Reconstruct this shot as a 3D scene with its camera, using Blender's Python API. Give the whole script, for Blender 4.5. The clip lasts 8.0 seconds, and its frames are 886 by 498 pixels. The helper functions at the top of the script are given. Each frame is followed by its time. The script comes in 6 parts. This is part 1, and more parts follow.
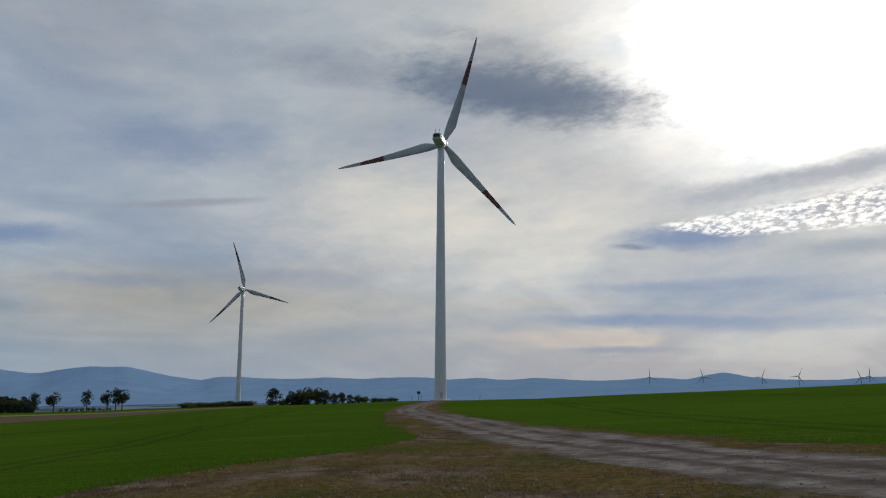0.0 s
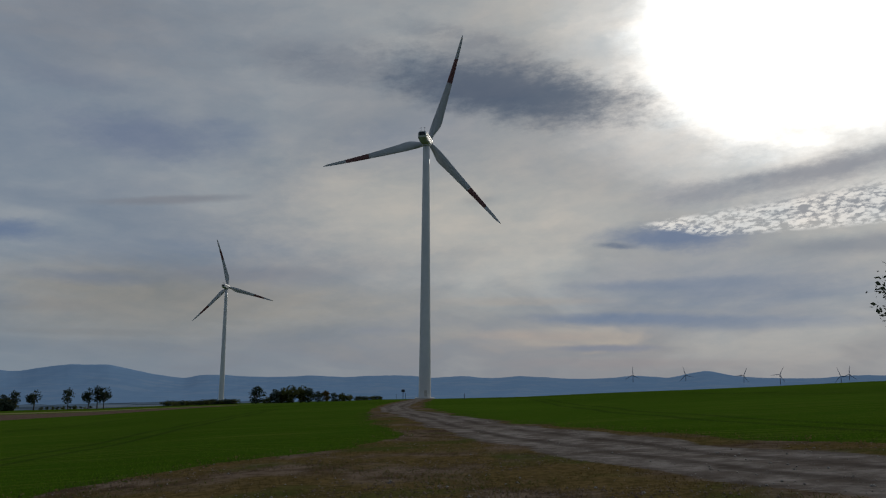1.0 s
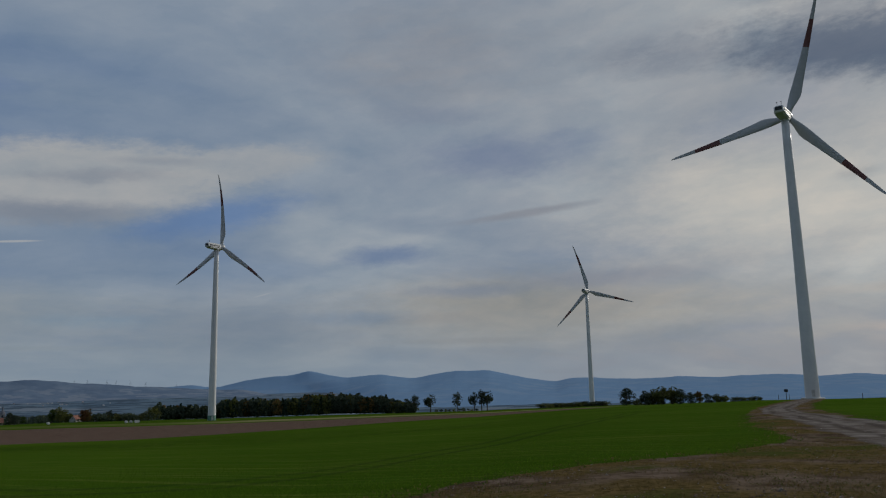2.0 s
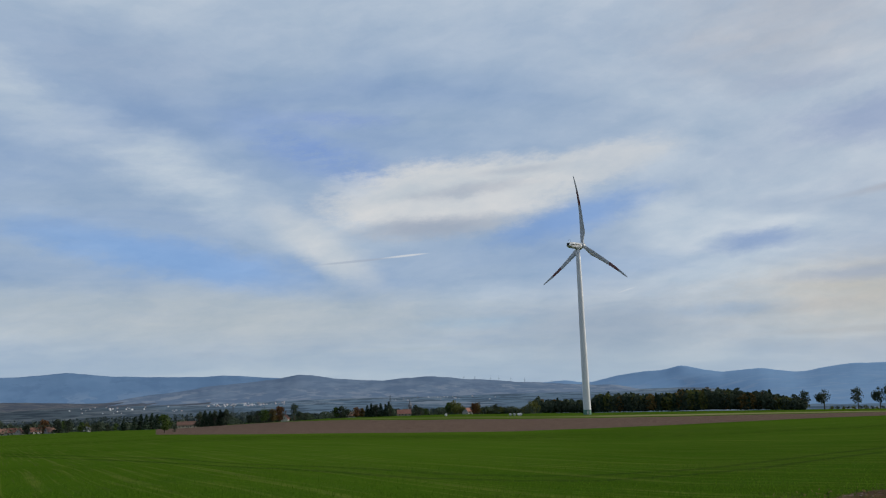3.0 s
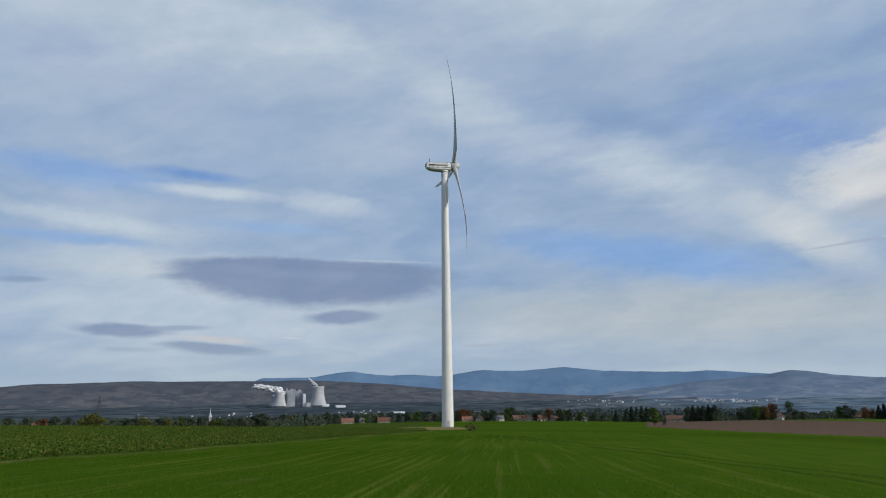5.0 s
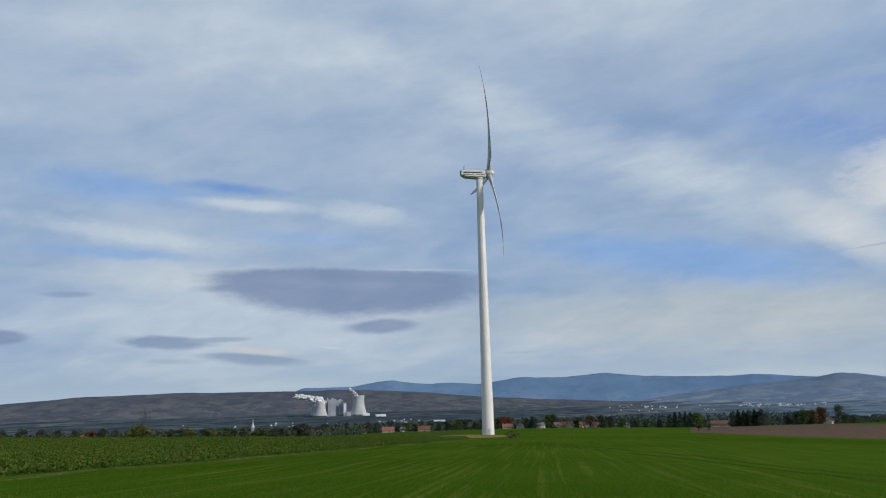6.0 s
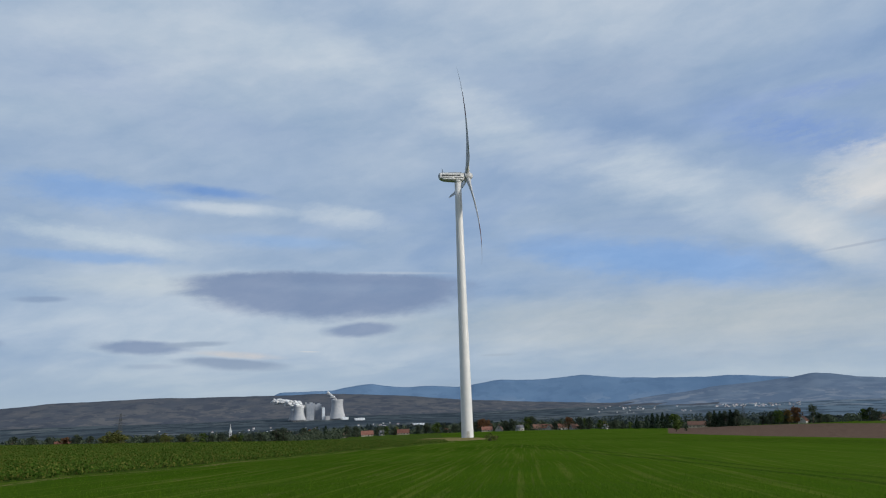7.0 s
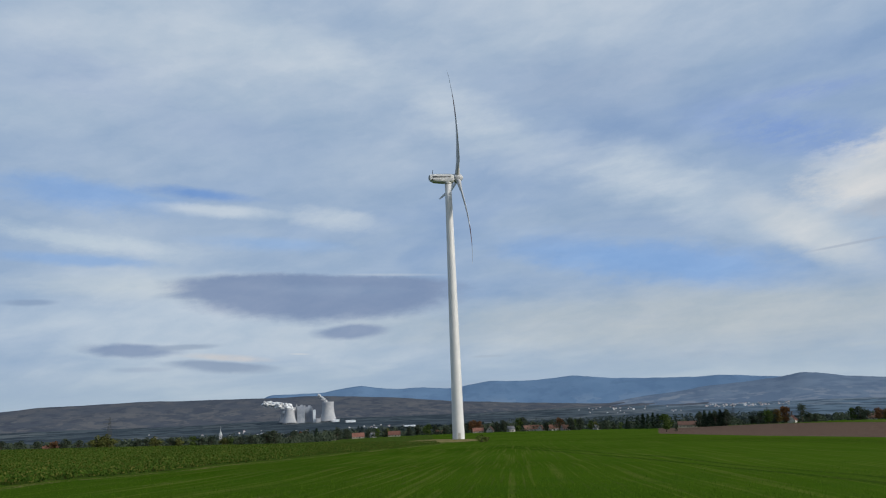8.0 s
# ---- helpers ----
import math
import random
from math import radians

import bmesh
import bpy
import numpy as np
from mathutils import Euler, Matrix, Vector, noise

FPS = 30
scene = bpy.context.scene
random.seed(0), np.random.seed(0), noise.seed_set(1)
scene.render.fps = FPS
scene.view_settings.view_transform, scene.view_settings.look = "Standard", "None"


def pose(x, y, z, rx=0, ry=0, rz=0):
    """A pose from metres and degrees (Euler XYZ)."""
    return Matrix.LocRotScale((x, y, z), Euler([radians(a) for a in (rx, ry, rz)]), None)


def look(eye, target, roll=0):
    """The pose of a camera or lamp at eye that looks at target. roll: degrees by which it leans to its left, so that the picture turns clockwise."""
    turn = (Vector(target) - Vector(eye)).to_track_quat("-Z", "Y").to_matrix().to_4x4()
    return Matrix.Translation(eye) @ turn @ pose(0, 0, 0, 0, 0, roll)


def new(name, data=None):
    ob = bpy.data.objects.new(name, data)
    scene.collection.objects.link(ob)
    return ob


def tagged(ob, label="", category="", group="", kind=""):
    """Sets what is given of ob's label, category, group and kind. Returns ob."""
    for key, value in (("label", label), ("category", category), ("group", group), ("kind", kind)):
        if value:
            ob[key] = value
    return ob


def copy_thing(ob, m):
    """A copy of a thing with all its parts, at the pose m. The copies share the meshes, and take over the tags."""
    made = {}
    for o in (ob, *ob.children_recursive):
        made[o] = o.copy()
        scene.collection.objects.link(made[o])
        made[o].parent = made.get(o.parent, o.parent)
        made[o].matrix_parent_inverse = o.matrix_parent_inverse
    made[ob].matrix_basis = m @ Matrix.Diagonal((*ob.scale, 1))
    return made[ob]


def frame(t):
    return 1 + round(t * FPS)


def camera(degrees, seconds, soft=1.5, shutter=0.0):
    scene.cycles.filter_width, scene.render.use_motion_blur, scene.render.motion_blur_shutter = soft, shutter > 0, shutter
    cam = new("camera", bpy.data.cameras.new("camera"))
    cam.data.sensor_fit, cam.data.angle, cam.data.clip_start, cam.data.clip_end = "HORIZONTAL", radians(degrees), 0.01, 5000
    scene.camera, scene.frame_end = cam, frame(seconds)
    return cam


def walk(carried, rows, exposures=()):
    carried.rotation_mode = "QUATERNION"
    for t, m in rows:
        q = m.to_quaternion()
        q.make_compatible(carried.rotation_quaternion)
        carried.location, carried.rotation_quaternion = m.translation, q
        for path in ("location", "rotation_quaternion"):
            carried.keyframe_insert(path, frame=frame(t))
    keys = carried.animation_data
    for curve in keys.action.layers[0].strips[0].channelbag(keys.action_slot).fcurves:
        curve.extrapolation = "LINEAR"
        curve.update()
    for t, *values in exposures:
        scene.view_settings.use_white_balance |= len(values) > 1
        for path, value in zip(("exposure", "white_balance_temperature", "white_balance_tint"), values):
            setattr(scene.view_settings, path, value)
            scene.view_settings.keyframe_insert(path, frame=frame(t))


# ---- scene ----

# ------------------------------------------------------------------ camera
EYE = (0.0, 0.0, 1.65)
cam = camera(60.65, 8.0, soft=1.15)
ROWS = [  # seconds, yaw, pitch, roll
    (0.0, 0.0, 9.31, -0.10), (0.5, -0.88, 9.23, -0.14), (1.0, -1.16, 9.18, -0.15), (1.2, 1.7, 9.16, -0.06),
    (1.5, 10.14, 9.13, 0.17), (1.7, 16.66, 9.31, 0.61), (2.8, 47.46, 9.85, 1.75), (3.0, 52.95, 9.87, 1.60),
    (3.2, 58.3, 9.83, 1.42), (3.5, 65.49, 9.84, 1.18), (4.0, 73.68, 9.90, 1.20), (4.5, 82.61, 9.95, 0.50),
    (5.0, 87.96, 10.19, 0.68), (5.2, 89.3, 10.27, 0.80), (6.3, 90.95, 10.84, 1.45), (6.5, 90.8, 10.90, 1.56),
    (7.0, 89.35, 11.00, 1.90), (7.5, 88.81, 10.97, 2.02), (8.0, 88.68, 11.09, 2.24)]
walk(cam, [(t, pose(*EYE, 90 + p, r, y)) for t, y, p, r in ROWS],
     exposures=[(0.0, -0.47), (0.5, -0.78), (1.0, -1.07), (1.7, -1.16), (2.2, -0.55), (2.8, -0.04), (8.0, 0.0)])

# ------------------------------------------------------------------ sky and sun
SUN_AZ, SUN_EL = -24.5, 22.5          # bearing (left of +y is positive) and height, degrees


def bearing(az, el=0.0):
    a, e = radians(az), radians(el)
    return Vector((-math.sin(a) * math.cos(e), math.cos(a) * math.cos(e), math.sin(e)))


class Nodes:
    """Small helper to write node trees."""

    def __init__(self, tree):
        self.tree = tree
        tree.nodes.clear()

    def add(self, kind, **props):
        n = self.tree.nodes.new(kind)
        for k, v in props.items():
            if k == "op":
                n.operation = v
            elif k == "blend":
                n.blend_type = v
            elif k == "dims":
                n.noise_dimensions = v
            elif k == "clamp":
                n.use_clamp = v
        return n

    def put(self, socket, value):
        if isinstance(value, bpy.types.NodeSocket):
            self.tree.links.new(value, socket)
        elif value is not None:
            socket.default_value = value

    def math(self, op, a, b=None, c=None, clamp=False):
        n = self.add("ShaderNodeMath", op=op, clamp=clamp)
        for s, v in zip(n.inputs, (a, b, c)):
            self.put(s, v)
        return n.outputs[0]

    def vec(self, op, a, b=None):
        n = self.add("ShaderNodeVectorMath", op=op)
        self.put(n.inputs[0], a)
        self.put(n.inputs[1], b)
        return n.outputs["Value"] if op in ("LENGTH", "DOT_PRODUCT", "DISTANCE") else n.outputs[0]

    def xyz(self, x=0.0, y=0.0, z=0.0):
        n = self.add("ShaderNodeCombineXYZ")
        for s, v in zip(n.inputs, (x, y, z)):
            self.put(s, v)
        return n.outputs[0]

    def split(self, v):
        n = self.add("ShaderNodeSeparateXYZ")
        self.put(n.inputs[0], v)
        return n.outputs

    def noise(self, v, scale, detail=3.0, rough=0.55, colour=False):
        n = self.add("ShaderNodeTexNoise")
        self.put(n.inputs["Vector"], v)
        n.inputs["Scale"].default_value, n.inputs["Detail"].default_value = scale, detail
        n.inputs["Roughness"].default_value = rough
        return n.outputs["Color"] if colour else n.outputs[0]

    def voronoi(self, v, scale, feature="F1", colour=False):
        n = self.add("ShaderNodeTexVoronoi")
        n.feature = feature
        self.put(n.inputs["Vector"], v)
        n.inputs["Scale"].default_value = scale
        return n.outputs["Color"] if colour else n.outputs["Distance"]

    def ramp(self, x, lo, hi, a=0.0, b=1.0, smooth=True):
        n = self.add("ShaderNodeMapRange")
        n.interpolation_type = "SMOOTHSTEP" if smooth else "LINEAR"
        for s, v in zip(n.inputs, (x, lo, hi, a, b)):
            self.put(s, v)
        return n.outputs[0]

    def mix(self, fac, a, b, blend="MIX"):
        n = self.add("ShaderNodeMix")
        n.data_type, n.blend_type = "RGBA", blend
        self.put(n.inputs[0], fac)
        for s, v in ((n.inputs[6], a), (n.inputs[7], b)):
            self.put(s, (*v, 1.0) if isinstance(v, tuple) and len(v) == 3 else v)
        return n.outputs[2]

    def place(self, v, loc, rot, scale):
        n = self.add("ShaderNodeMapping")
        n.vector_type = "TEXTURE"
        self.put(n.inputs[0], v)
        n.inputs[1].default_value, n.inputs[2].default_value, n.inputs[3].default_value = loc, rot, scale
        return n.outputs[0]


world = bpy.data.worlds.new("world")
scene.world = world
world.use_nodes = True
W = Nodes(world.node_tree)
way = W.add("ShaderNodeTexCoord").outputs["Generated"]
dx, dy, dz = W.split(way)
el = W.math("MULTIPLY", W.math("ARCSINE", dz), 180 / math.pi)
az = W.math("MULTIPLY", W.math("ARCTAN2", W.math("MULTIPLY", dx, -1.0), dy), 180 / math.pi)
sky = W.add("ShaderNodeTexSky")
sky.sky_type, sky.sun_disc = "NISHITA", False
sky.sun_elevation, sky.sun_rotation = radians(SUN_EL), radians(-SUN_AZ)
sky.air_density, sky.dust_density, sky.ozone_density = 1.0, 1.2, 2.0
clear = W.mix(1.0, sky.outputs[0], (0.085, 0.085, 0.085), "MULTIPLY")

# the cloud sheet, seen in perspective, drawn out along the wind
up = W.math("ADD", W.math("MAXIMUM", dz, 0.0), 0.20)
sheet = W.xyz(W.math("DIVIDE", dx, up), W.math("DIVIDE", dy, up), 0.0)
drift = W.place(sheet, (0, 0, 0), (0, 0, radians(62)), (1.5, 1.0, 1.0))
warp_x = W.noise(sheet, 0.9, 2.0)
warp_y = W.noise(W.vec("ADD", sheet, (5.0, 11.0, 3.0)), 0.9, 2.0)
warp = W.vec("ADD", drift, W.xyz(W.math("MULTIPLY", warp_x, 0.7), W.math("MULTIPLY", warp_y, 0.7), 0.35))
broad = W.noise(warp, 0.95, 4.0, 0.48)
fine = W.noise(W.vec("ADD", warp, (7.0, 3.0, 0.0)), 2.6, 6.0, 0.55)
cover = W.math("ADD", W.math("MULTIPLY", broad, 0.80), W.math("MULTIPLY", fine, 0.20))

to_sun = W.math("MULTIPLY", W.math("ARCCOSINE", W.vec("DOT_PRODUCT", way, tuple(bearing(SUN_AZ, SUN_EL)))), 180 / math.pi)
near_sun = W.ramp(to_sun, 70.0, 10.0)
veil = W.mix(near_sun, (0.325, 0.435, 0.60), (0.55, 0.585, 0.625))
pale = W.mix(near_sun, (0.475, 0.565, 0.675), (0.88, 0.90, 0.88))
grey = W.mix(near_sun, (0.26, 0.385, 0.62), (0.40, 0.46, 0.57))
clouds = W.mix(W.ramp(cover, 0.45, 0.62), veil, pale)
clouds = W.mix(W.ramp(cover, 0.47, 0.36, 0.0, 0.9), clouds, grey)
colour = W.mix(W.ramp(cover, 0.34, 0.46, 0.72, 0.95), clear, clouds)

# single clouds and gaps: bearing, height, half width, half height, tilt, colour, strength, softness, raggedness
ae = W.xyz(az, el, 0.0)
rag_p = W.place(ae, (0, 0, 0), (0, 0, 0), (2.2, 1.0, 1.0))
rag_x = W.noise(rag_p, 0.5, 8.0, 0.66)
rag_y = W.noise(W.vec("ADD", rag_p, (31.0, 17.0, 5.0)), 0.5, 8.0, 0.66)
rag_a = W.xyz(W.math("SUBTRACT", rag_x, 0.5), W.math("SUBTRACT", rag_y, 0.5), 0.0)
streak = W.noise(W.place(ae, (3, 0, 0), (0, 0, radians(-6)), (5.0, 1.0, 1.0)), 0.9, 5.0, 0.6)


rag_u, rag_v = W.math("SUBTRACT", rag_x, 0.5), W.math("SUBTRACT", rag_y, 0.5)


def along_axis(a, e, tilt, tear_a, tear_e):
    """Degrees along and across an axis through a, e, with the way there torn by noise."""
    c, k = math.cos(radians(tilt)), math.sin(radians(tilt))
    pa = W.math("SUBTRACT", W.math("MULTIPLY_ADD", rag_u, tear_a, az), a)
    pe = W.math("SUBTRACT", W.math("MULTIPLY_ADD", rag_v, tear_e, el), e)
    return (W.math("MULTIPLY_ADD", pa, c, W.math("MULTIPLY", pe, k)), W.math("MULTIPLY_ADD", pe, c, W.math("MULTIPLY", pa, -k)))


def cloud(base, a, e, ha, he, tilt, tint, strength, inner=0.2, rag=1.0, streaky=0.0):
    u, v = along_axis(a, e, tilt, 2.2 * rag * max(1.0, ha * 0.25), 2.2 * rag * min(1.0, he * 0.6))
    u, v = W.math("DIVIDE", u, ha), W.math("DIVIDE", v, he)
    d = W.math("SQRT", W.math("MULTIPLY_ADD", u, u, W.math("MULTIPLY", v, v)))
    m = W.ramp(d, 1.0, inner, 0.0, strength)
    if strength < 0.9:
        m = W.math("MULTIPLY", m, W.ramp(streak, 0.32, 0.66, 0.6, 1.12, False))
    if streaky:
        m = W.math("MULTIPLY", m, W.ramp(streak, 0.5 - 0.18 * streaky, 0.5 + 0.12 * streaky))
    return W.mix(m, base, tint)


def bank(base, a, e, ha, rise, fall, tilt, tint, strength, inner=0.35, rag=1.0, lace=0.0):
    """A cloud with its own swell above and below its axis, and an edge torn at several sizes."""
    u, v = along_axis(a, e, tilt, 1.6 * rag * max(1.0, ha * 0.2), 1.5 * rag * min(1.0, (rise + fall) * 0.4))
    u = W.math("DIVIDE", u, ha)
    v = W.math("MULTIPLY_ADD", W.math("MAXIMUM", v, 0.0), 1.0 / rise, W.math("MULTIPLY", W.math("MINIMUM", v, 0.0), 1.0 / fall))
    d = W.math("SQRT", W.math("MULTIPLY_ADD", u, u, W.math("MULTIPLY", v, v)))
    d = W.math("MULTIPLY_ADD", torn_off, 0.5 * rag, d)
    m = W.ramp(d, 1.0, inner, 0.0, strength)
    if lace:
        m = W.math("MULTIPLY", m, W.ramp(laced, 0.5 - 0.22 * lace, 0.5 + 0.16 * lace, 1.0 - lace, 1.0))
    return W.mix(m, base, tint)


torn = W.noise(W.place(ae, (11, 4, 0), (0, 0, radians(-5)), (2.4, 1.0, 1.0)), 1.5, 9.0, 0.68)
torn_off = W.math("SUBTRACT", torn, 0.5)
laced = W.math("MULTIPLY_ADD", W.math("SUBTRACT", streak, 0.5), 0.6, torn)
CIRRUS, HAZE_GREY, BLUE, DEEP = (0.50, 0.585, 0.68), (0.335, 0.435, 0.60), (0.235, 0.385, 0.66), (0.19, 0.325, 0.61)
SLATE, CREAM, SUNWARD_BLUE = (0.205, 0.275, 0.42), (0.95, 0.93, 0.87), (0.34, 0.44, 0.62)
colour = cloud(colour, 26.0, 24.0, 15.0, 6.5, 0.0, (0.45, 0.48, 0.54), 0.65, 0.0, 1.4)
colour = cloud(colour, 15.0, 17.1, 4.5, 1.6, 0.0, (0.33, 0.41, 0.58), 0.6, 0.1, 1.0)
colour = cloud(colour, 2.0, 13.0, 11.0, 4.5, 0.0, (0.86, 0.85, 0.79), 0.5, 0.0, 1.0)
colour = cloud(colour, -7.0, 11.0, 12.0, 4.5, 0.0, CREAM, 0.65, 0.1, 1.0)
colour = cloud(colour, 6.0, 4.8, 17.0, 2.4, 0.0, (0.70, 0.68, 0.63), 0.65, 0.1, 0.7)
colour = cloud(colour, 8.0, 7.9, 10.0, 1.0, 0.0, (0.48, 0.52, 0.59), 0.7, 0.2, 0.7)
colour = cloud(colour, -1.5, 9.0, 5.0, 0.8, 0.0, (0.56, 0.59, 0.64), 0.6, 0.2, 0.7)
colour = cloud(colour, 22.0, 6.0, 12.0, 2.0, 0.0, (0.58, 0.58, 0.56), 0.6, 0.1, 0.8)
colour = cloud(colour, 27.0, 4.4, 7.0, 0.6, 0.0, (0.38, 0.45, 0.56), 0.6, 0.2, 0.6)
colour = cloud(colour, 23.0, 2.6, 11.0, 0.35, 0.0, (0.40, 0.44, 0.50), 0.55, 0.2, 0.4)
colour = cloud(colour, 3.5, 3.0, 3.0, 0.5, 0.0, (0.48, 0.53, 0.62), 0.7, 0.2, 0.5)
colour = cloud(colour, -22.0, 5.6, 17.0, 4.0, 0.0, (0.46, 0.54, 0.67), 0.85, 0.25, 0.7)
colour = cloud(colour, -24.0, 5.6, 10.0, 0.9, 0.0, SUNWARD_BLUE, 0.65, 0.2, 0.7)
colour = cloud(colour, -24.0, 3.4, 10.0, 0.7, 0.0, (0.42, 0.52, 0.69), 0.7, 0.2, 0.6)
colour = cloud(colour, -7.0, 5.2, 9.0, 0.5, 0.0, (0.78, 0.72, 0.66), 0.6, 0.2, 0.5)
colour = cloud(colour, 99.0, 25.6, 13.0, 2.8, 10.0, CIRRUS, 0.85, 0.1, 1.0)
colour = cloud(colour, 86.0, 20.6, 11.0, 3.2, 28.0, CIRRUS, 0.8, 0.1, 1.0)
colour = cloud(colour, 115.0, 22.5, 11.0, 3.4, 0.0, HAZE_GREY, 0.75, 0.1, 1.0)
colour = cloud(colour, 105.0, 19.7, 10.0, 2.2, 5.0, HAZE_GREY, 0.65, 0.1, 1.0)
colour = cloud(colour, 76.5, 22.6, 11.0, 3.4, 5.0, (0.34, 0.43, 0.58), 0.65, 0.1, 1.2)
colour = cloud(colour, 72.0, 15.0, 13.0, 3.4, 24.0, CIRRUS, 0.85, 0.1, 1.0)
colour = cloud(colour, 108.0, 8.4, 15.0, 1.4, 0.0, (0.49, 0.57, 0.64), 0.7, 0.3, 0.6)
colour = cloud(colour, 73.0, 5.0, 36.0, 2.7, 0.0, (0.39, 0.475, 0.56), 0.75, 0.3, 0.5)
colour = cloud(colour, 72.5, 9.3, 16.0, 2.2, 10.0, BLUE, 0.95, 0.15, 1.1)
colour = cloud(colour, 62.0, 10.2, 7.0, 2.2, 33.0, (0.57, 0.62, 0.67), 0.9, 0.2, 0.7)
colour = cloud(colour, 40.0, 8.0, 9.0, 1.3, 0.0, (0.34, 0.46, 0.64), 0.6, 0.1, 0.8)
colour = cloud(colour, 32.0, 4.4, 6.0, 0.8, 0.0, (0.28, 0.44, 0.66), 0.75, 0.1, 0.7)
colour = cloud(colour, 50.0, 4.2, 7.0, 0.8, 0.0, (0.30, 0.47, 0.66), 0.7, 0.1, 0.8)
colour = cloud(colour, 54.0, 2.4, 11.0, 0.25, 0.0, (0.38, 0.46, 0.54), 0.6, 0.2, 0.3)
colour = cloud(colour, 59.0, 14.4, 4.5, 1.7, 0.0, (0.48, 0.55, 0.66), 0.6, 0.1, 2.4)
colour = cloud(colour, 85.2, 2.9, 1.8, 0.14, 0.0, (0.33, 0.41, 0.52), 0.85, 0.3, 0.05)

# towards the sun: a warm veil low down, patches of blue and grey streaks in it
colour = bank(colour, 1.0, 11.5, 20.0, 8.0, 7.5, 0, (0.94, 0.91, 0.84), 0.75, 0.0, 0.8)
colour = bank(colour, 20.0, 4.5, 20.0, 4.5, 5.0, 0, (0.47, 0.455, 0.415), 0.7, 0.1, 0.7)
colour = bank(colour, 40.0, 3.0, 15.0, 5.0, 4.0, 0, (0.33, 0.39, 0.47), 0.6, 0.1, 0.7)
colour = bank(colour, 21.4, 16.4, 8.5, 2.4, 2.6, 3, (0.30, 0.38, 0.56), 0.75, 0.1, 1.2)
colour = bank(colour, 30.0, 9.2, 5.0, 1.0, 1.3, -4, (0.23, 0.34, 0.56), 0.85, 0.1, 1.0)
colour = bank(colour, 26.5, 19.5, 6.0, 1.6, 1.2, 0, (0.34, 0.41, 0.55), 0.5, 0.1, 1.3)
colour = bank(colour, 19.1, 12.1, 7.5, 0.4, 0.5, -6.6, (0.40, 0.43, 0.50), 0.75, 0.2, 0.6)
colour = bank(colour, 12.9, 7.0, 10.5, 0.9, 1.0, -1, (0.42, 0.45, 0.53), 0.6, 0.1, 0.9)
colour = bank(colour, 24.0, 6.4, 7.0, 0.7, 0.8, 0, (0.30, 0.38, 0.52), 0.6, 0.1, 0.9)
colour = bank(colour, -19.3, 6.3, 11.5, 0.65, 0.65, -0.5, SUNWARD_BLUE, 0.85, 0.2, 0.9)
colour = bank(colour, -15.4, 3.8, 11.0, 0.65, 0.7, 1, (0.33, 0.44, 0.64), 0.9, 0.2, 0.9)
colour = bank(colour, -13.2, 1.7, 5.5, 0.4, 0.45, 0, (0.36, 0.44, 0.62), 0.8, 0.2, 0.9)
colour = bank(colour, -9.0, 2.6, 9.5, 0.6, 0.5, 0.5, (0.80, 0.70, 0.63), 0.7, 0.1, 0.9)
colour = bank(colour, -14.5, 0.6, 14.0, 0.6, 0.6, 0, (0.66, 0.56, 0.55), 0.6, 0.1, 0.6)

# over the valley: blue lanes and white streaks
colour = bank(colour, 114.0, 14.9, 9.5, 1.3, 2.1, 3, BLUE, 0.95, 0.1, 1.2)
colour = bank(colour, 106.5, 15.2, 6.0, 0.55, 0.6, 3, (0.16, 0.30, 0.60), 0.9, 0.1, 1.0)
colour = bank(colour, 104.9, 14.05, 6.5, 0.6, 0.75, 1.7, (0.53, 0.61, 0.70), 0.9, 0.2, 1.0)
colour = bank(colour, 96.5, 13.6, 5.5, 1.0, 1.3, 8, CIRRUS, 0.8, 0.1, 1.2)
colour = bank(colour, 114.0, 11.6, 11.0, 1.0, 1.1, 5, (0.52, 0.61, 0.69), 0.75, 0.0, 1.4)
colour = bank(colour, 114.5, 10.2, 7.5, 0.6, 0.6, 1, (0.25, 0.40, 0.66), 0.85, 0.2, 1.0)
colour = bank(colour, 101.0, 11.6, 8.0, 0.8, 0.8, 3, (0.27, 0.42, 0.67), 0.75, 0.1, 1.1)
colour = bank(colour, 73.5, 9.0, 13.5, 1.7, 1.9, 10, (0.24, 0.40, 0.68), 0.85, 0.1, 1.0)
colour = bank(colour, 62.5, 17.3, 9.5, 2.3, 2.8, 17, (0.22, 0.34, 0.62), 0.95, 0.1, 1.2, 0.45)
colour = bank(colour, 60.8, 19.6, 8.0, 1.0, 1.0, 0, (0.24, 0.35, 0.61), 0.8, 0.1, 1.2, 0.5)
colour = bank(colour, 42.5, 11.8, 9.5, 1.6, 1.7, -13, (0.22, 0.36, 0.64), 0.95, 0.15, 1.1)

colour = bank(colour, 66.0, 4.6, 30.0, 3.6, 5.0, 2, (0.47, 0.52, 0.55), 0.6, 0.1, 0.9)

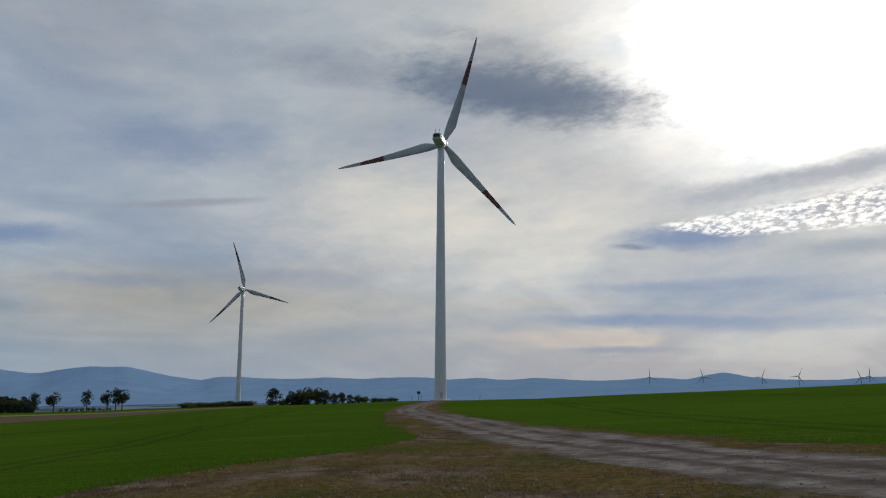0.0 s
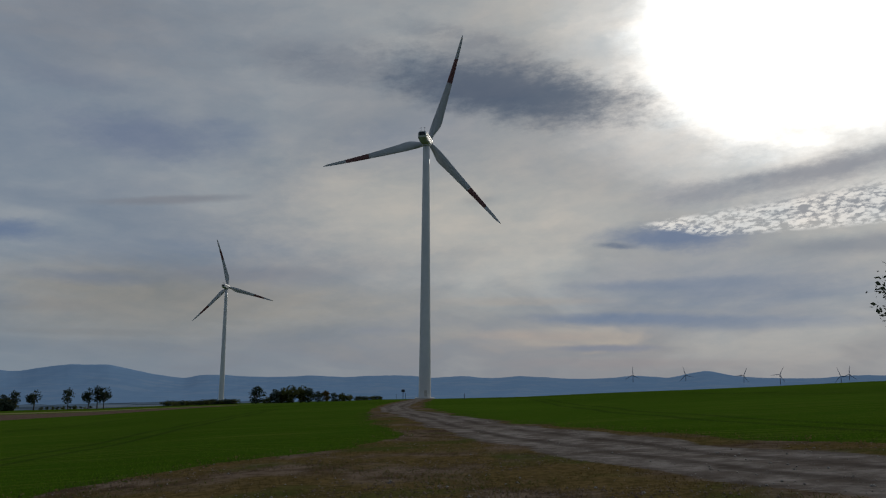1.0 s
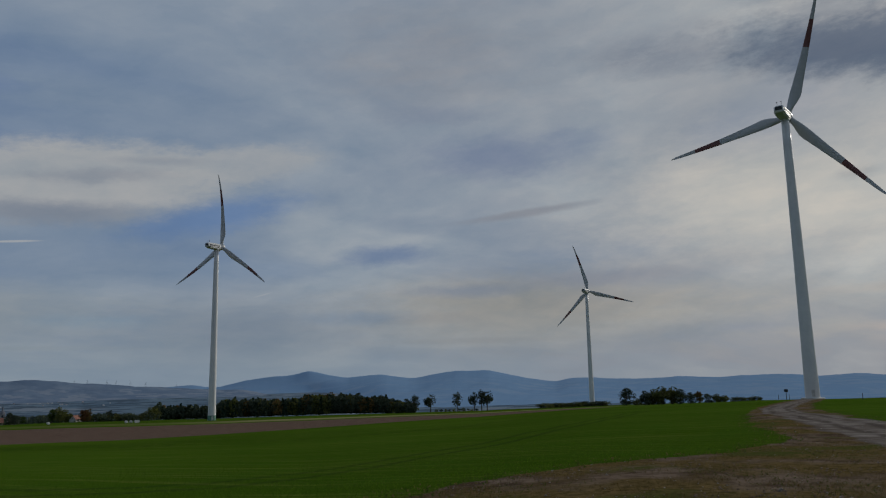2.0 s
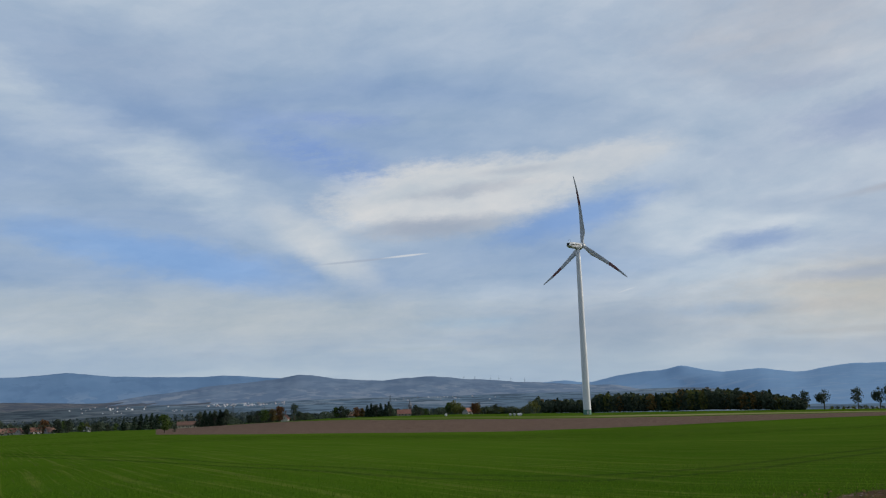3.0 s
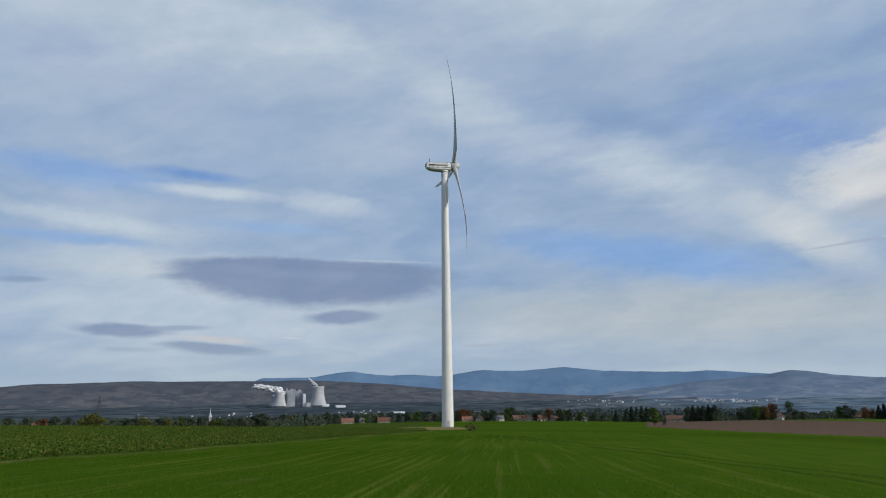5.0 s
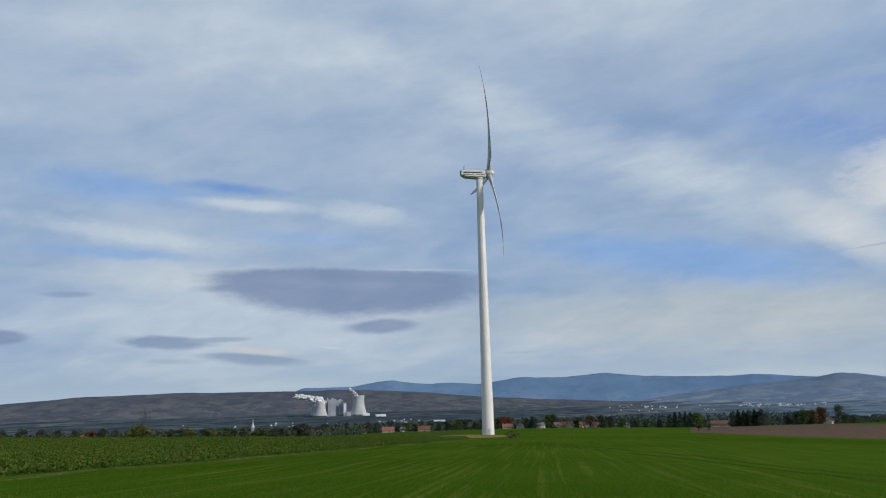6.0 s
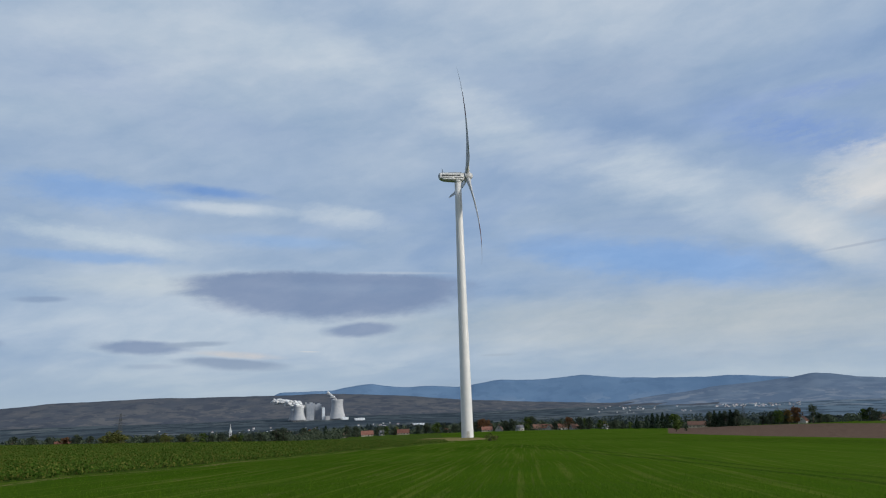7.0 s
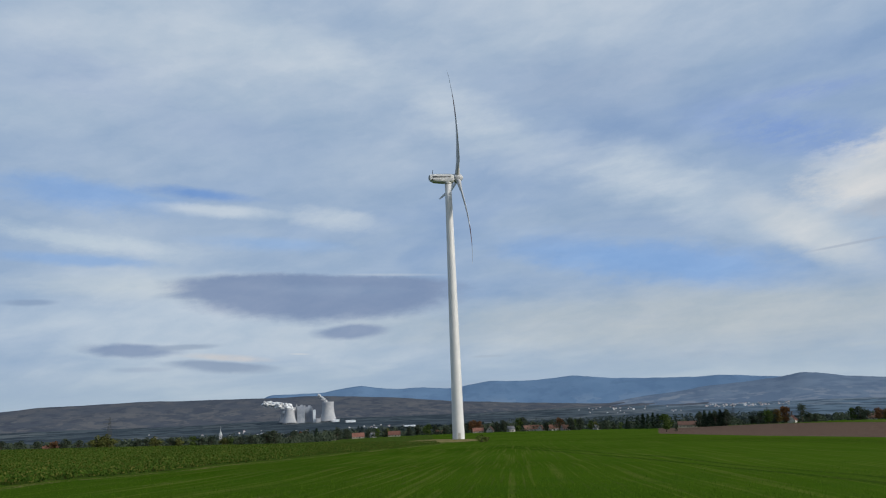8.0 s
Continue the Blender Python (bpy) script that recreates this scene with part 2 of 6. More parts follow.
# the white wedge with its grey folds
colour = bank(colour, 41.5, 15.5, 9.0, 2.0, 1.9, -8, (0.57, 0.61, 0.655), 0.9, 0.4, 1.1)
colour = bank(colour, 51.6, 13.9, 12.5, 3.3, 3.5, -5, (0.61, 0.64, 0.67), 0.97, 0.55, 1.0)
colour = bank(colour, 59.5, 14.6, 3.6, 1.3, 1.2, 0, (0.55, 0.61, 0.69), 0.85, 0.1, 2.0, 0.9)
colour = bank(colour, 53.4, 11.5, 9.0, 1.3, 1.4, -3, (0.34, 0.40, 0.50), 0.9, 0.15, 0.9)
colour = bank(colour, 50.4, 14.2, 7.2, 0.8, 0.8, -5, (0.45, 0.49, 0.56), 0.8, 0.1, 1.3)
colour = bank(colour, 46.5, 15.6, 5.0, 0.4, 0.5, -3, (0.47, 0.51, 0.58), 0.6, 0.1, 1.3)

# flat grey clouds low over the valley
colour = bank(colour, 105.4, 8.0, 5.0, 0.42, 0.42, -3, (0.26, 0.34, 0.48), 0.85, 0.2, 0.5)
colour = bank(colour, 97.6, 8.5, 12.4, 1.1, 3.1, 1.3, (0.215, 0.288, 0.44), 0.96, 0.66, 0.5)
colour = bank(colour, 96.5, 8.3, 8.0, 0.5, 0.9, 2, (0.25, 0.33, 0.48), 0.7, 0.1, 0.6)
colour = bank(colour, 91.8, 9.25, 5.5, 0.16, 0.14, 1.8, (0.50, 0.57, 0.66), 0.45, 0.1, 0.2)
colour = bank(colour, 95.4, 5.1, 3.4, 0.65, 0.75, -0.7, (0.225, 0.30, 0.45), 0.92, 0.45, 0.6)
colour = bank(colour, 110.8, 4.05, 4.2, 0.55, 0.62, 2.4, (0.225, 0.30, 0.45), 0.93, 0.4, 0.9)
colour = bank(colour, 107.2, 4.2, 3.2, 0.28, 0.3, -2, (0.30, 0.38, 0.50), 0.85, 0.3, 0.7)
colour = bank(colour, 110.2, 2.7, 2.6, 0.28, 0.26, 0.7, (0.33, 0.41, 0.54), 0.7, 0.2, 0.6)
colour = bank(colour, 104.3, 3.35, 4.2, 0.42, 0.3, 4, (0.60, 0.58, 0.58), 0.8, 0.2, 0.6, 0.4)
colour = bank(colour, 104.7, 2.85, 5.0, 0.38, 0.66, 4, (0.225, 0.30, 0.44), 0.92, 0.4, 0.6)
colour = bank(colour, 99.2, 3.55, 1.1, 0.07, 0.07, 2, (0.62, 0.64, 0.66), 0.7, 0.2, 0.2)
colour = bank(colour, 117.2, 7.25, 2.3, 0.28, 0.33, -1.7, (0.27, 0.36, 0.51), 0.85, 0.3, 0.5)
colour = bank(colour, 121.2, 4.3, 2.3, 0.6, 0.62, 0, (0.225, 0.30, 0.45), 0.93, 0.5, 0.4)

# old vapour trails: a grey stretch that turns white
colour = cloud(colour, 59.4, 9.05, 3.9, 0.13, -5.0, (0.36, 0.42, 0.52), 0.8, 0.3, 0.03)
colour = cloud(colour, 55.6, 9.42, 2.2, 0.11, -5.0, (0.68, 0.70, 0.72), 0.75, 0.3, 0.03)
colour = cloud(colour, 39.1, 6.2, 0.9, 0.07, -16.0, (0.64, 0.67, 0.71), 0.4, 0.3, 0.0)

# the veil thins into a white glare round the sun; banks before it
gu, gv = along_axis(-29.0, 24.8, -4, 5.0, 4.5)
gu, gv = W.math("DIVIDE", gu, 11.5), W.math("DIVIDE", gv, 8.2)
off_axis = W.math("SQRT", W.math("MULTIPLY_ADD", gu, gu, W.math("MULTIPLY", gv, gv)))
colour = W.mix(W.ramp(off_axis, 3.0, 0.9, 0.0, 0.55), colour, (1.05, 1.03, 0.97))
colour = W.mix(W.ramp(off_axis, 1.95, 0.95, 0.0, 0.95), colour, (1.55, 1.53, 1.48))
colour = W.mix(W.ramp(off_axis, 1.35, 0.3), colour, (6.0, 5.9, 5.6))
colour = bank(colour, -28.5, 13.6, 12.5, 1.2, 1.6, -6, (0.46, 0.50, 0.59), 0.85, 0.1, 1.1)
colour = bank(colour, -20.0, 12.9, 5.5, 1.3, 1.5, -2, (0.54, 0.58, 0.66), 0.75, 0.1, 1.1)
colour = bank(colour, -30.5, 11.2, 10.0, 1.5, 1.7, 0, (0.50, 0.54, 0.62), 0.9, 0.3, 0.8)
colour = bank(colour, -18.4, 9.7, 7.6, 1.3, 1.5, 3, (0.31, 0.41, 0.62), 0.92, 0.15, 1.0)
colour = bank(colour, -30.5, 8.4, 8.0, 1.0, 0.9, 0, (0.52, 0.56, 0.63), 0.8, 0.2, 0.8)
colour = bank(colour, -14.2, 9.2, 2.2, 0.35, 0.35, 5, (0.27, 0.35, 0.50), 0.8, 0.2, 1.4, 0.5)
colour = bank(colour, -3.0, 24.4, 9.0, 1.7, 1.5, 12, (0.42, 0.46, 0.53), 0.75, 0.1, 1.8, 0.5)
colour = bank(colour, 9.0, 22.6, 9.5, 1.9, 2.0, 6, (0.36, 0.41, 0.50), 0.75, 0.05, 1.6, 0.3)
colour = bank(colour, -4.5, 20.9, 14.5, 3.3, 3.0, 9, (0.45, 0.49, 0.56), 0.55, 0.1, 1.6)
colour = bank(colour, -6.4, 20.8, 14.5, 3.3, 3.0, 9, (0.235, 0.29, 0.385), 0.95, 0.25, 1.4)
colour = bank(colour, -4.0, 21.0, 8.5, 2.0, 1.8, 6, (0.19, 0.24, 0.34), 0.6, 0.1, 1.4)
colour = bank(colour, -5.3, 28.0, 2.0, 0.6, 0.6, 0, (0.42, 0.46, 0.53), 0.7, 0.1, 1.8)
colour = bank(colour, -4.0, 13.0, 2.0, 0.9, 0.7, 0, (0.52, 0.54, 0.57), 0.55, 0.1, 1.8, 0.9)
# the sunlit mackerel strip, broadening away from its tip
puff = W.place(W.vec("ADD", ae, W.vec("MULTIPLY", rag_a, (0.5, 0.5, 0.0))), (0, 0, 0), (0, 0, radians(-6)), (1.5, 0.66, 1.0))
cells = W.math("ADD", W.noise(puff, 2.1, 8.0, 0.72), W.math("MULTIPLY", W.math("SUBTRACT", 0.45, W.voronoi(puff, 3.0)), 0.26))
su, sv = along_axis(-15.8, 10.55, -0.5, 1.2, 0.7)
along = W.math("MULTIPLY", su, -1.0)
reach = W.ramp(along, 0.0, 16.0, 0.2, 2.5, False)
depth = W.ramp(along, 0.0, 6.0, -0.35, -1.15)
above = W.ramp(W.math("DIVIDE", sv, reach), 1.0, 0.45)
below = W.ramp(W.math("SUBTRACT", sv, depth), 0.0, 0.4)
strip = W.math("MULTIPLY", W.math("MULTIPLY", above, below), W.ramp(along, -0.3, 2.2))
colour = W.mix(W.math("MULTIPLY", strip, 0.3), colour, (0.75, 0.76, 0.76))
colour = W.mix(W.math("MULTIPLY", W.ramp(cells, 0.37, 0.56), strip), colour, (1.5, 1.47, 1.41))

mottle = W.noise(W.vec("ADD", warp, (2.0, 9.0, 0.0)), 4.0, 7.0, 0.62)
grain = W.noise(W.place(W.vec("ADD", ae, W.vec("MULTIPLY", rag_a, (3.0, 2.0, 0.0))), (0, 0, 0), (0, 0, radians(-9)), (7.0, 2.6, 1.0)), 1.0, 6.0, 0.6)
tone = W.math("ADD", W.ramp(mottle, 0.30, 0.70, 0.46, 0.54, False), W.ramp(grain, 0.30, 0.70, 0.42, 0.58, False))
off = W.math("SUBTRACT", tone, 1.0)
shade = W.add("ShaderNodeCombineColor")
W.put(shade.inputs[0], W.math("ADD", tone, W.math("MULTIPLY", off, 0.5)))
W.put(shade.inputs[1], tone)
W.put(shade.inputs[2], W.math("SUBTRACT", tone, W.math("MULTIPLY", off, 0.45)))
colour = W.mix(1.0, colour, shade.outputs[0], "MULTIPLY")

# haze low down, a little pink towards the sun
low = W.mix(near_sun, (0.41, 0.51, 0.595), (0.53, 0.53, 0.57))
colour = W.mix(W.ramp(el, 5.0, -0.5, 0.0, 0.6), colour, low)
bg = W.add("ShaderNodeBackground")
W.put(bg.inputs[0], colour)
bg.inputs[1].default_value = 1.0
W.put(W.add("ShaderNodeOutputWorld").inputs[0], bg.outputs[0])

sun = new("sun", bpy.data.lights.new("sun", "SUN"))
sun.data.energy, sun.data.angle, sun.data.color = 3.1, radians(4.0), (1.0, 0.94, 0.84)
sun.matrix_world = look(bearing(SUN_AZ, SUN_EL) * 300, (0, 0, 0))


# ------------------------------------------------------------------ materials
def material(name, rough=0.9, spec=0.2, metal=0.0):
    m = bpy.data.materials.new(name)
    m.use_nodes = True
    n = Nodes(m.node_tree)
    b = n.add("ShaderNodeBsdfPrincipled")
    b.inputs["Roughness"].default_value, b.inputs["Metallic"].default_value = rough, metal
    b.inputs["Specular IOR Level"].default_value = spec
    n.put(n.add("ShaderNodeOutputMaterial").inputs[0], b.outputs[0])
    return m, n, b


def bump(n, b, height, strength, distance):
    k = n.add("ShaderNodeBump")
    k.inputs["Strength"].default_value, k.inputs["Distance"].default_value = strength, distance
    n.put(k.inputs["Height"], height)
    n.put(b.inputs["Normal"], k.outputs[0])


def simple(name, a, c, scale, rough=0.85, spec=0.2, detail=4.0, relief=0.0, per_object=0.0):
    """Two colours mingled by noise at two scales, with a little relief."""
    m, n, b = material(name, rough, spec)
    p = n.add("ShaderNodeTexCoord").outputs["Object"]
    k = n.math("ADD", n.math("MULTIPLY", n.noise(p, scale, detail), 0.65), n.math("MULTIPLY", n.noise(p, scale * 6.3, 2.0), 0.35))
    col = n.mix(n.ramp(k, 0.36, 0.64), a, c)
    if per_object:
        r = n.add("ShaderNodeObjectInfo").outputs["Random"]
        col = n.mix(1.0, col, n.mix(r, (1 - per_object,) * 3, (1 + per_object,) * 3), "MULTIPLY")
    n.put(b.inputs["Base Color"], col)
    if relief:
        bump(n, b, k, 0.6, relief)
    return m


def leafy(name, a, c, dry=None, through_light=0.25):
    """Foliage: each leaf its own shade."""
    m, n, b = material(name, 0.85, 0.0)
    isl = n.add("ShaderNodeNewGeometry").outputs["Random Per Island"]
    r = n.add("ShaderNodeObjectInfo").outputs["Random"]
    col = n.mix(isl, a, c)
    if dry:
        col = n.mix(n.ramp(isl, 0.72, 0.8, 0.0, 0.8), col, dry)
    col = n.mix(1.0, col, n.mix(r, (0.8, 0.8, 0.8), (1.2, 1.2, 1.2)), "MULTIPLY")
    n.put(b.inputs["Base Color"], col)
    t = n.add("ShaderNodeBsdfTranslucent")
    n.put(t.inputs[0], col)
    s = n.add("ShaderNodeMixShader")
    s.inputs[0].default_value = through_light
    n.put(s.inputs[1], b.outputs[0])
    n.put(s.inputs[2], t.outputs[0])
    n.put([x for x in n.tree.nodes if x.type == "OUTPUT_MATERIAL"][0].inputs[0], s.outputs[0])
    return m


M_STEEL = simple("tower_paint", (0.51, 0.52, 0.53), (0.57, 0.57, 0.57), 0.12, 0.45, 0.4)
M_BLADE = simple("blade_gelcoat", (0.35, 0.36, 0.375), (0.41, 0.415, 0.425), 0.3, 0.4, 0.4)
M_RED = simple("red_marking", (0.115, 0.040, 0.038), (0.15, 0.055, 0.05), 0.5, 0.45, 0.4)
M_DARK = simple("dark_grey", (0.03, 0.034, 0.04), (0.05, 0.055, 0.06), 2.0, 0.6)
M_GREENBAND = simple("green_paint", (0.07, 0.16, 0.12), (0.10, 0.20, 0.15), 0.6, 0.6)
M_CONCRETE = simple("concrete", (0.34, 0.33, 0.31), (0.46, 0.45, 0.42), 0.4, 0.9)
M_BARK = simple("bark", (0.045, 0.035, 0.028), (0.09, 0.075, 0.06), 3.0, 0.95)
M_LEAF = leafy("leaf_green", (0.030, 0.055, 0.014), (0.075, 0.105, 0.030))
# leaf_dark is lifted towards blue for the haze over the village
M_LEAF_DARK = leafy("leaf_dark", (0.031, 0.043, 0.031), (0.064, 0.080, 0.054))
M_LEAF_AUTUMN = leafy("leaf_autumn", (0.075, 0.058, 0.022), (0.13, 0.085, 0.032))
M_LEAF_RUST = leafy("leaf_rust", (0.080, 0.045, 0.024), (0.135, 0.070, 0.034))
M_LEAF_OLIVE = leafy("leaf_olive", (0.060, 0.075, 0.022), (0.115, 0.115, 0.040))
M_NEEDLE = leafy("needles", (0.018, 0.033, 0.023), (0.040, 0.058, 0.036), through_light=0.1)
M_CROP = leafy("crop_blade", (0.043, 0.094, 0.006), (0.075, 0.135, 0.012), through_light=0.45)
M_BEET = leafy("beet_leaf", (0.028, 0.066, 0.008), (0.070, 0.115, 0.020), (0.12, 0.12, 0.03), through_light=0.15)
M_DRY = leafy("dry_grass", (0.075, 0.055, 0.020), (0.17, 0.125, 0.055), through_light=0.3)
M_WEED = leafy("weed", (0.04, 0.066, 0.012), (0.075, 0.105, 0.022), (0.12, 0.09, 0.04), through_light=0.4)
M_STONE = simple("field_stone", (0.13, 0.115, 0.10), (0.30, 0.28, 0.25), 6.0, 0.9)
M_WALLS = [simple("render_white", (0.44, 0.43, 0.41), (0.55, 0.54, 0.52), 0.5, 0.9),
           simple("render_cream", (0.28, 0.25, 0.20), (0.36, 0.32, 0.26), 0.5, 0.9),
           simple("render_grey", (0.26, 0.25, 0.24), (0.36, 0.35, 0.33), 0.5, 0.9)]
M_ROOFS = [simple("clay_tile", (0.125, 0.058, 0.045), (0.185, 0.088, 0.066), 0.6, 0.9, per_object=0.25),
           simple("brown_tile", (0.11, 0.066, 0.052), (0.16, 0.09, 0.07), 0.6, 0.9, per_object=0.25),
           simple("slate", (0.09, 0.095, 0.11), (0.15, 0.155, 0.17), 0.6, 0.9)]
M_GLASS = simple("window_glass", (0.03, 0.04, 0.05), (0.05, 0.06, 0.07), 1.0, 0.15, 0.5)
M_STEAM = simple("steam", (0.50, 0.52, 0.55), (0.62, 0.64, 0.66), 0.05, 1.0, 0.0)
# valley buildings: distance haze is mixed into these base colours
M_TOWERCONC = simple("hazy_concrete", (0.28, 0.30, 0.33), (0.36, 0.37, 0.395), 0.02, 0.95)
M_PLANT = simple("hazy_cladding", (0.20, 0.23, 0.28), (0.30, 0.33, 0.38), 0.03, 0.9)
M_PLANT_WHITE = simple("white_cladding", (0.55, 0.60, 0.66), (0.66, 0.70, 0.75), 0.03, 0.9)
M_FARWHITE = simple("far_render", (0.34, 0.36, 0.39), (0.50, 0.51, 0.52), 0.02, 0.9, per_object=0.3)
M_FARROOF = simple("far_roof", (0.24, 0.20, 0.22), (0.34, 0.26, 0.26), 0.05, 0.9, per_object=0.3)


def distance_material(name, low, high, field, wood, scale, haze_glow=0.0):
    """Far slopes: woods, fields and clearings; air haze put into base colour and emission."""
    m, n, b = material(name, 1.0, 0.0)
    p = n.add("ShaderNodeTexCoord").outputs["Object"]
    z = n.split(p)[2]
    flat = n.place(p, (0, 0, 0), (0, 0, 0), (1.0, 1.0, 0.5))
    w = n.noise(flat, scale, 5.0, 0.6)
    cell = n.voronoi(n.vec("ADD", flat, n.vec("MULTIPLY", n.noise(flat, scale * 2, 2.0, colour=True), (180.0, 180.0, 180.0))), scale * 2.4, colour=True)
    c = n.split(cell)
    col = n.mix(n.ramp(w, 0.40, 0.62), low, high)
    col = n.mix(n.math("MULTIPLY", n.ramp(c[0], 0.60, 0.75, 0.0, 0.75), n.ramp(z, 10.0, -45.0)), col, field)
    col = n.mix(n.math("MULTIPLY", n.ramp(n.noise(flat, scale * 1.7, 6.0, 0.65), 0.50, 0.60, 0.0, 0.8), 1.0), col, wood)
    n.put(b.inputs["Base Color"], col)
    # the slopes give off light themselves, standing in for lit haze
    if haze_glow:
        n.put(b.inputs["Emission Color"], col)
        b.inputs["Emission Strength"].default_value = haze_glow
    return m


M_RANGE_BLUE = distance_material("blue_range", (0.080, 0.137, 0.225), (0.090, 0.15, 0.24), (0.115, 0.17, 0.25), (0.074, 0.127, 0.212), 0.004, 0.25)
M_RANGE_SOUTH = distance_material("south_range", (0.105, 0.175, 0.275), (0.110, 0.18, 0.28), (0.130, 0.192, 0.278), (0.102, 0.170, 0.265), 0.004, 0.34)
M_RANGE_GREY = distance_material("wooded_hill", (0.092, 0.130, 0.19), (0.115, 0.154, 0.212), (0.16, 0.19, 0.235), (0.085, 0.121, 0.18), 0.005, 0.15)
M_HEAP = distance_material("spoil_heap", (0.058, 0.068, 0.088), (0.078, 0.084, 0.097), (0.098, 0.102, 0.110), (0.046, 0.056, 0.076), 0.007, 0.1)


# ------------------------------------------------------------------ the ground
# fall of the land by bearing, at 200 m and past 500 m
AZ_NEAR = ((-60, -45, -30, -24, -19, -13, -7, -2, 3.5, 7.7, 15.7, 23, 36, 48, 60, 72, 88, 100, 106, 112, 118, 130),
           (0.021, 0.010, -0.0022, -0.0088, -0.0137, -0.0187, -0.0248, -0.0275, -0.0290, -0.0328, -0.0389, -0.047, -0.0569,
            -0.0585, -0.0541, -0.049, -0.0487, -0.0428, -0.0390, -0.0352, -0.0312, -0.0215))
AZ_FAR = ((-60, -30, -13, -2, 3.5, 8, 15.7, 23, 32, 42, 52, 60, 72, 84, 94, 102, 112, 118, 130),
          (-0.01, -0.02, -0.031, -0.0330, -0.0340, -0.036, -0.0385, -0.0420, -0.0430, -0.0430, -0.0400, -0.0400, -0.0450, -0.0432,
           -0.0435, -0.0460, -0.0460, -0.0450, -0.036))
R_VALLEY, EL_VALLEY = (700, 1000, 1400, 2200, 3000, 3400, 3900, 4300, 5000), (-2.5, -2.9, -2.85, -2.3, -1.75, -1.43, -1.12, -0.95, -0.9)


def ease(x, lo, hi):
    t = np.clip((x - lo) / (hi - lo), 0, 1)
    return t * t * (3 - 2 * t)


def height(x, y):
    """The land's height at x, y (numbers or arrays)."""
    x, y = np.asarray(x, float), np.asarray(y, float)
    r = np.hypot(x, y) + 1e-6
    a = np.degrees(np.arctan2(-x, y))
    plane = 0.048 * x / r - 0.0283 * y / r
    seen = ease(a, -62, -50) * (1 - ease(a, 124, 136))
    near = plane + (np.interp(a, *AZ_NEAR) - plane) * seen
    far = -0.03 + (np.interp(a, *AZ_FAR) + 0.03) * seen
    s = near + (far - near) * ease(r, 190, 500)
    valley = np.tan(np.radians(np.interp(r, R_VALLEY, EL_VALLEY)))
    s = s + (valley - s) * ease(r, 720, 1400)
    wave = 0.05 * np.sin(x * 0.31 + 1.3 * np.sin(y * 0.17)) * np.sin(y * 0.27) * ease(r, 6, 14) * (1 - ease(r, 120, 220))
    return s * r + wave + 4.0 * np.sin(x * 0.004) * np.sin(y * 0.005 + 1) * ease(r, 900, 2000)


def at(az_deg, r, lift=0.0):
    p = bearing(az_deg) * r
    return Vector((p.x, p.y, float(height(p.x, p.y)) + lift))


TRACK = [(20, -14), (13.0, -2.0), (9.4, 7.0), (7.6, 13.0), (6.1, 18.8), (4.5, 25.3), (3.3, 32.0), (1.9, 43), (-0.4, 61), (-2.6, 74), (-4.2, 96), (-3.9, 140), (-2.0, 230), (-1.0, 268)]
EDGE_L = ((-20, 0, 9, 14.6, 18, 21.8, 25.2, 32.5, 45, 59, 84, 120, 165, 230, 262, 270), (-13, -11, -9, -8.0, -6.9, -5.3, -2.4, -0.9, -3.2, -4.4, -6.2, -7.0, -6.4, -5, -6, -30))
EDGE_R = ((-20, 0, 12.5, 17.7, 22.2, 27.3, 38.7, 52, 92, 140, 176, 262, 270), (90, 62, 22, 11.2, 9.4, 7.3, 5.5, 2.6, -0.1, -0.6, 0.8, 3, 8))


def to_line(x, y, line):
    best = np.full(np.shape(x), 1e9)
    for (ax, ay), (bx, by) in zip(line[:-1], line[1:]):
        ux, uy = bx - ax, by - ay
        t = np.clip(((x - ax) * ux + (y - ay) * uy) / (ux * ux + uy * uy), 0, 1)
        best = np.minimum(best, np.hypot(x - ax - t * ux, y - ay - t * uy))
    return best


def wobble(x, y, k=1.0):
    return k * (np.sin(x * 0.9 + 2 * np.sin(y * 0.43)) + np.sin(y * 0.77 + 1.7 * np.sin(x * 0.51)) + 0.6 * np.sin(x * 2.3 + y * 1.9))


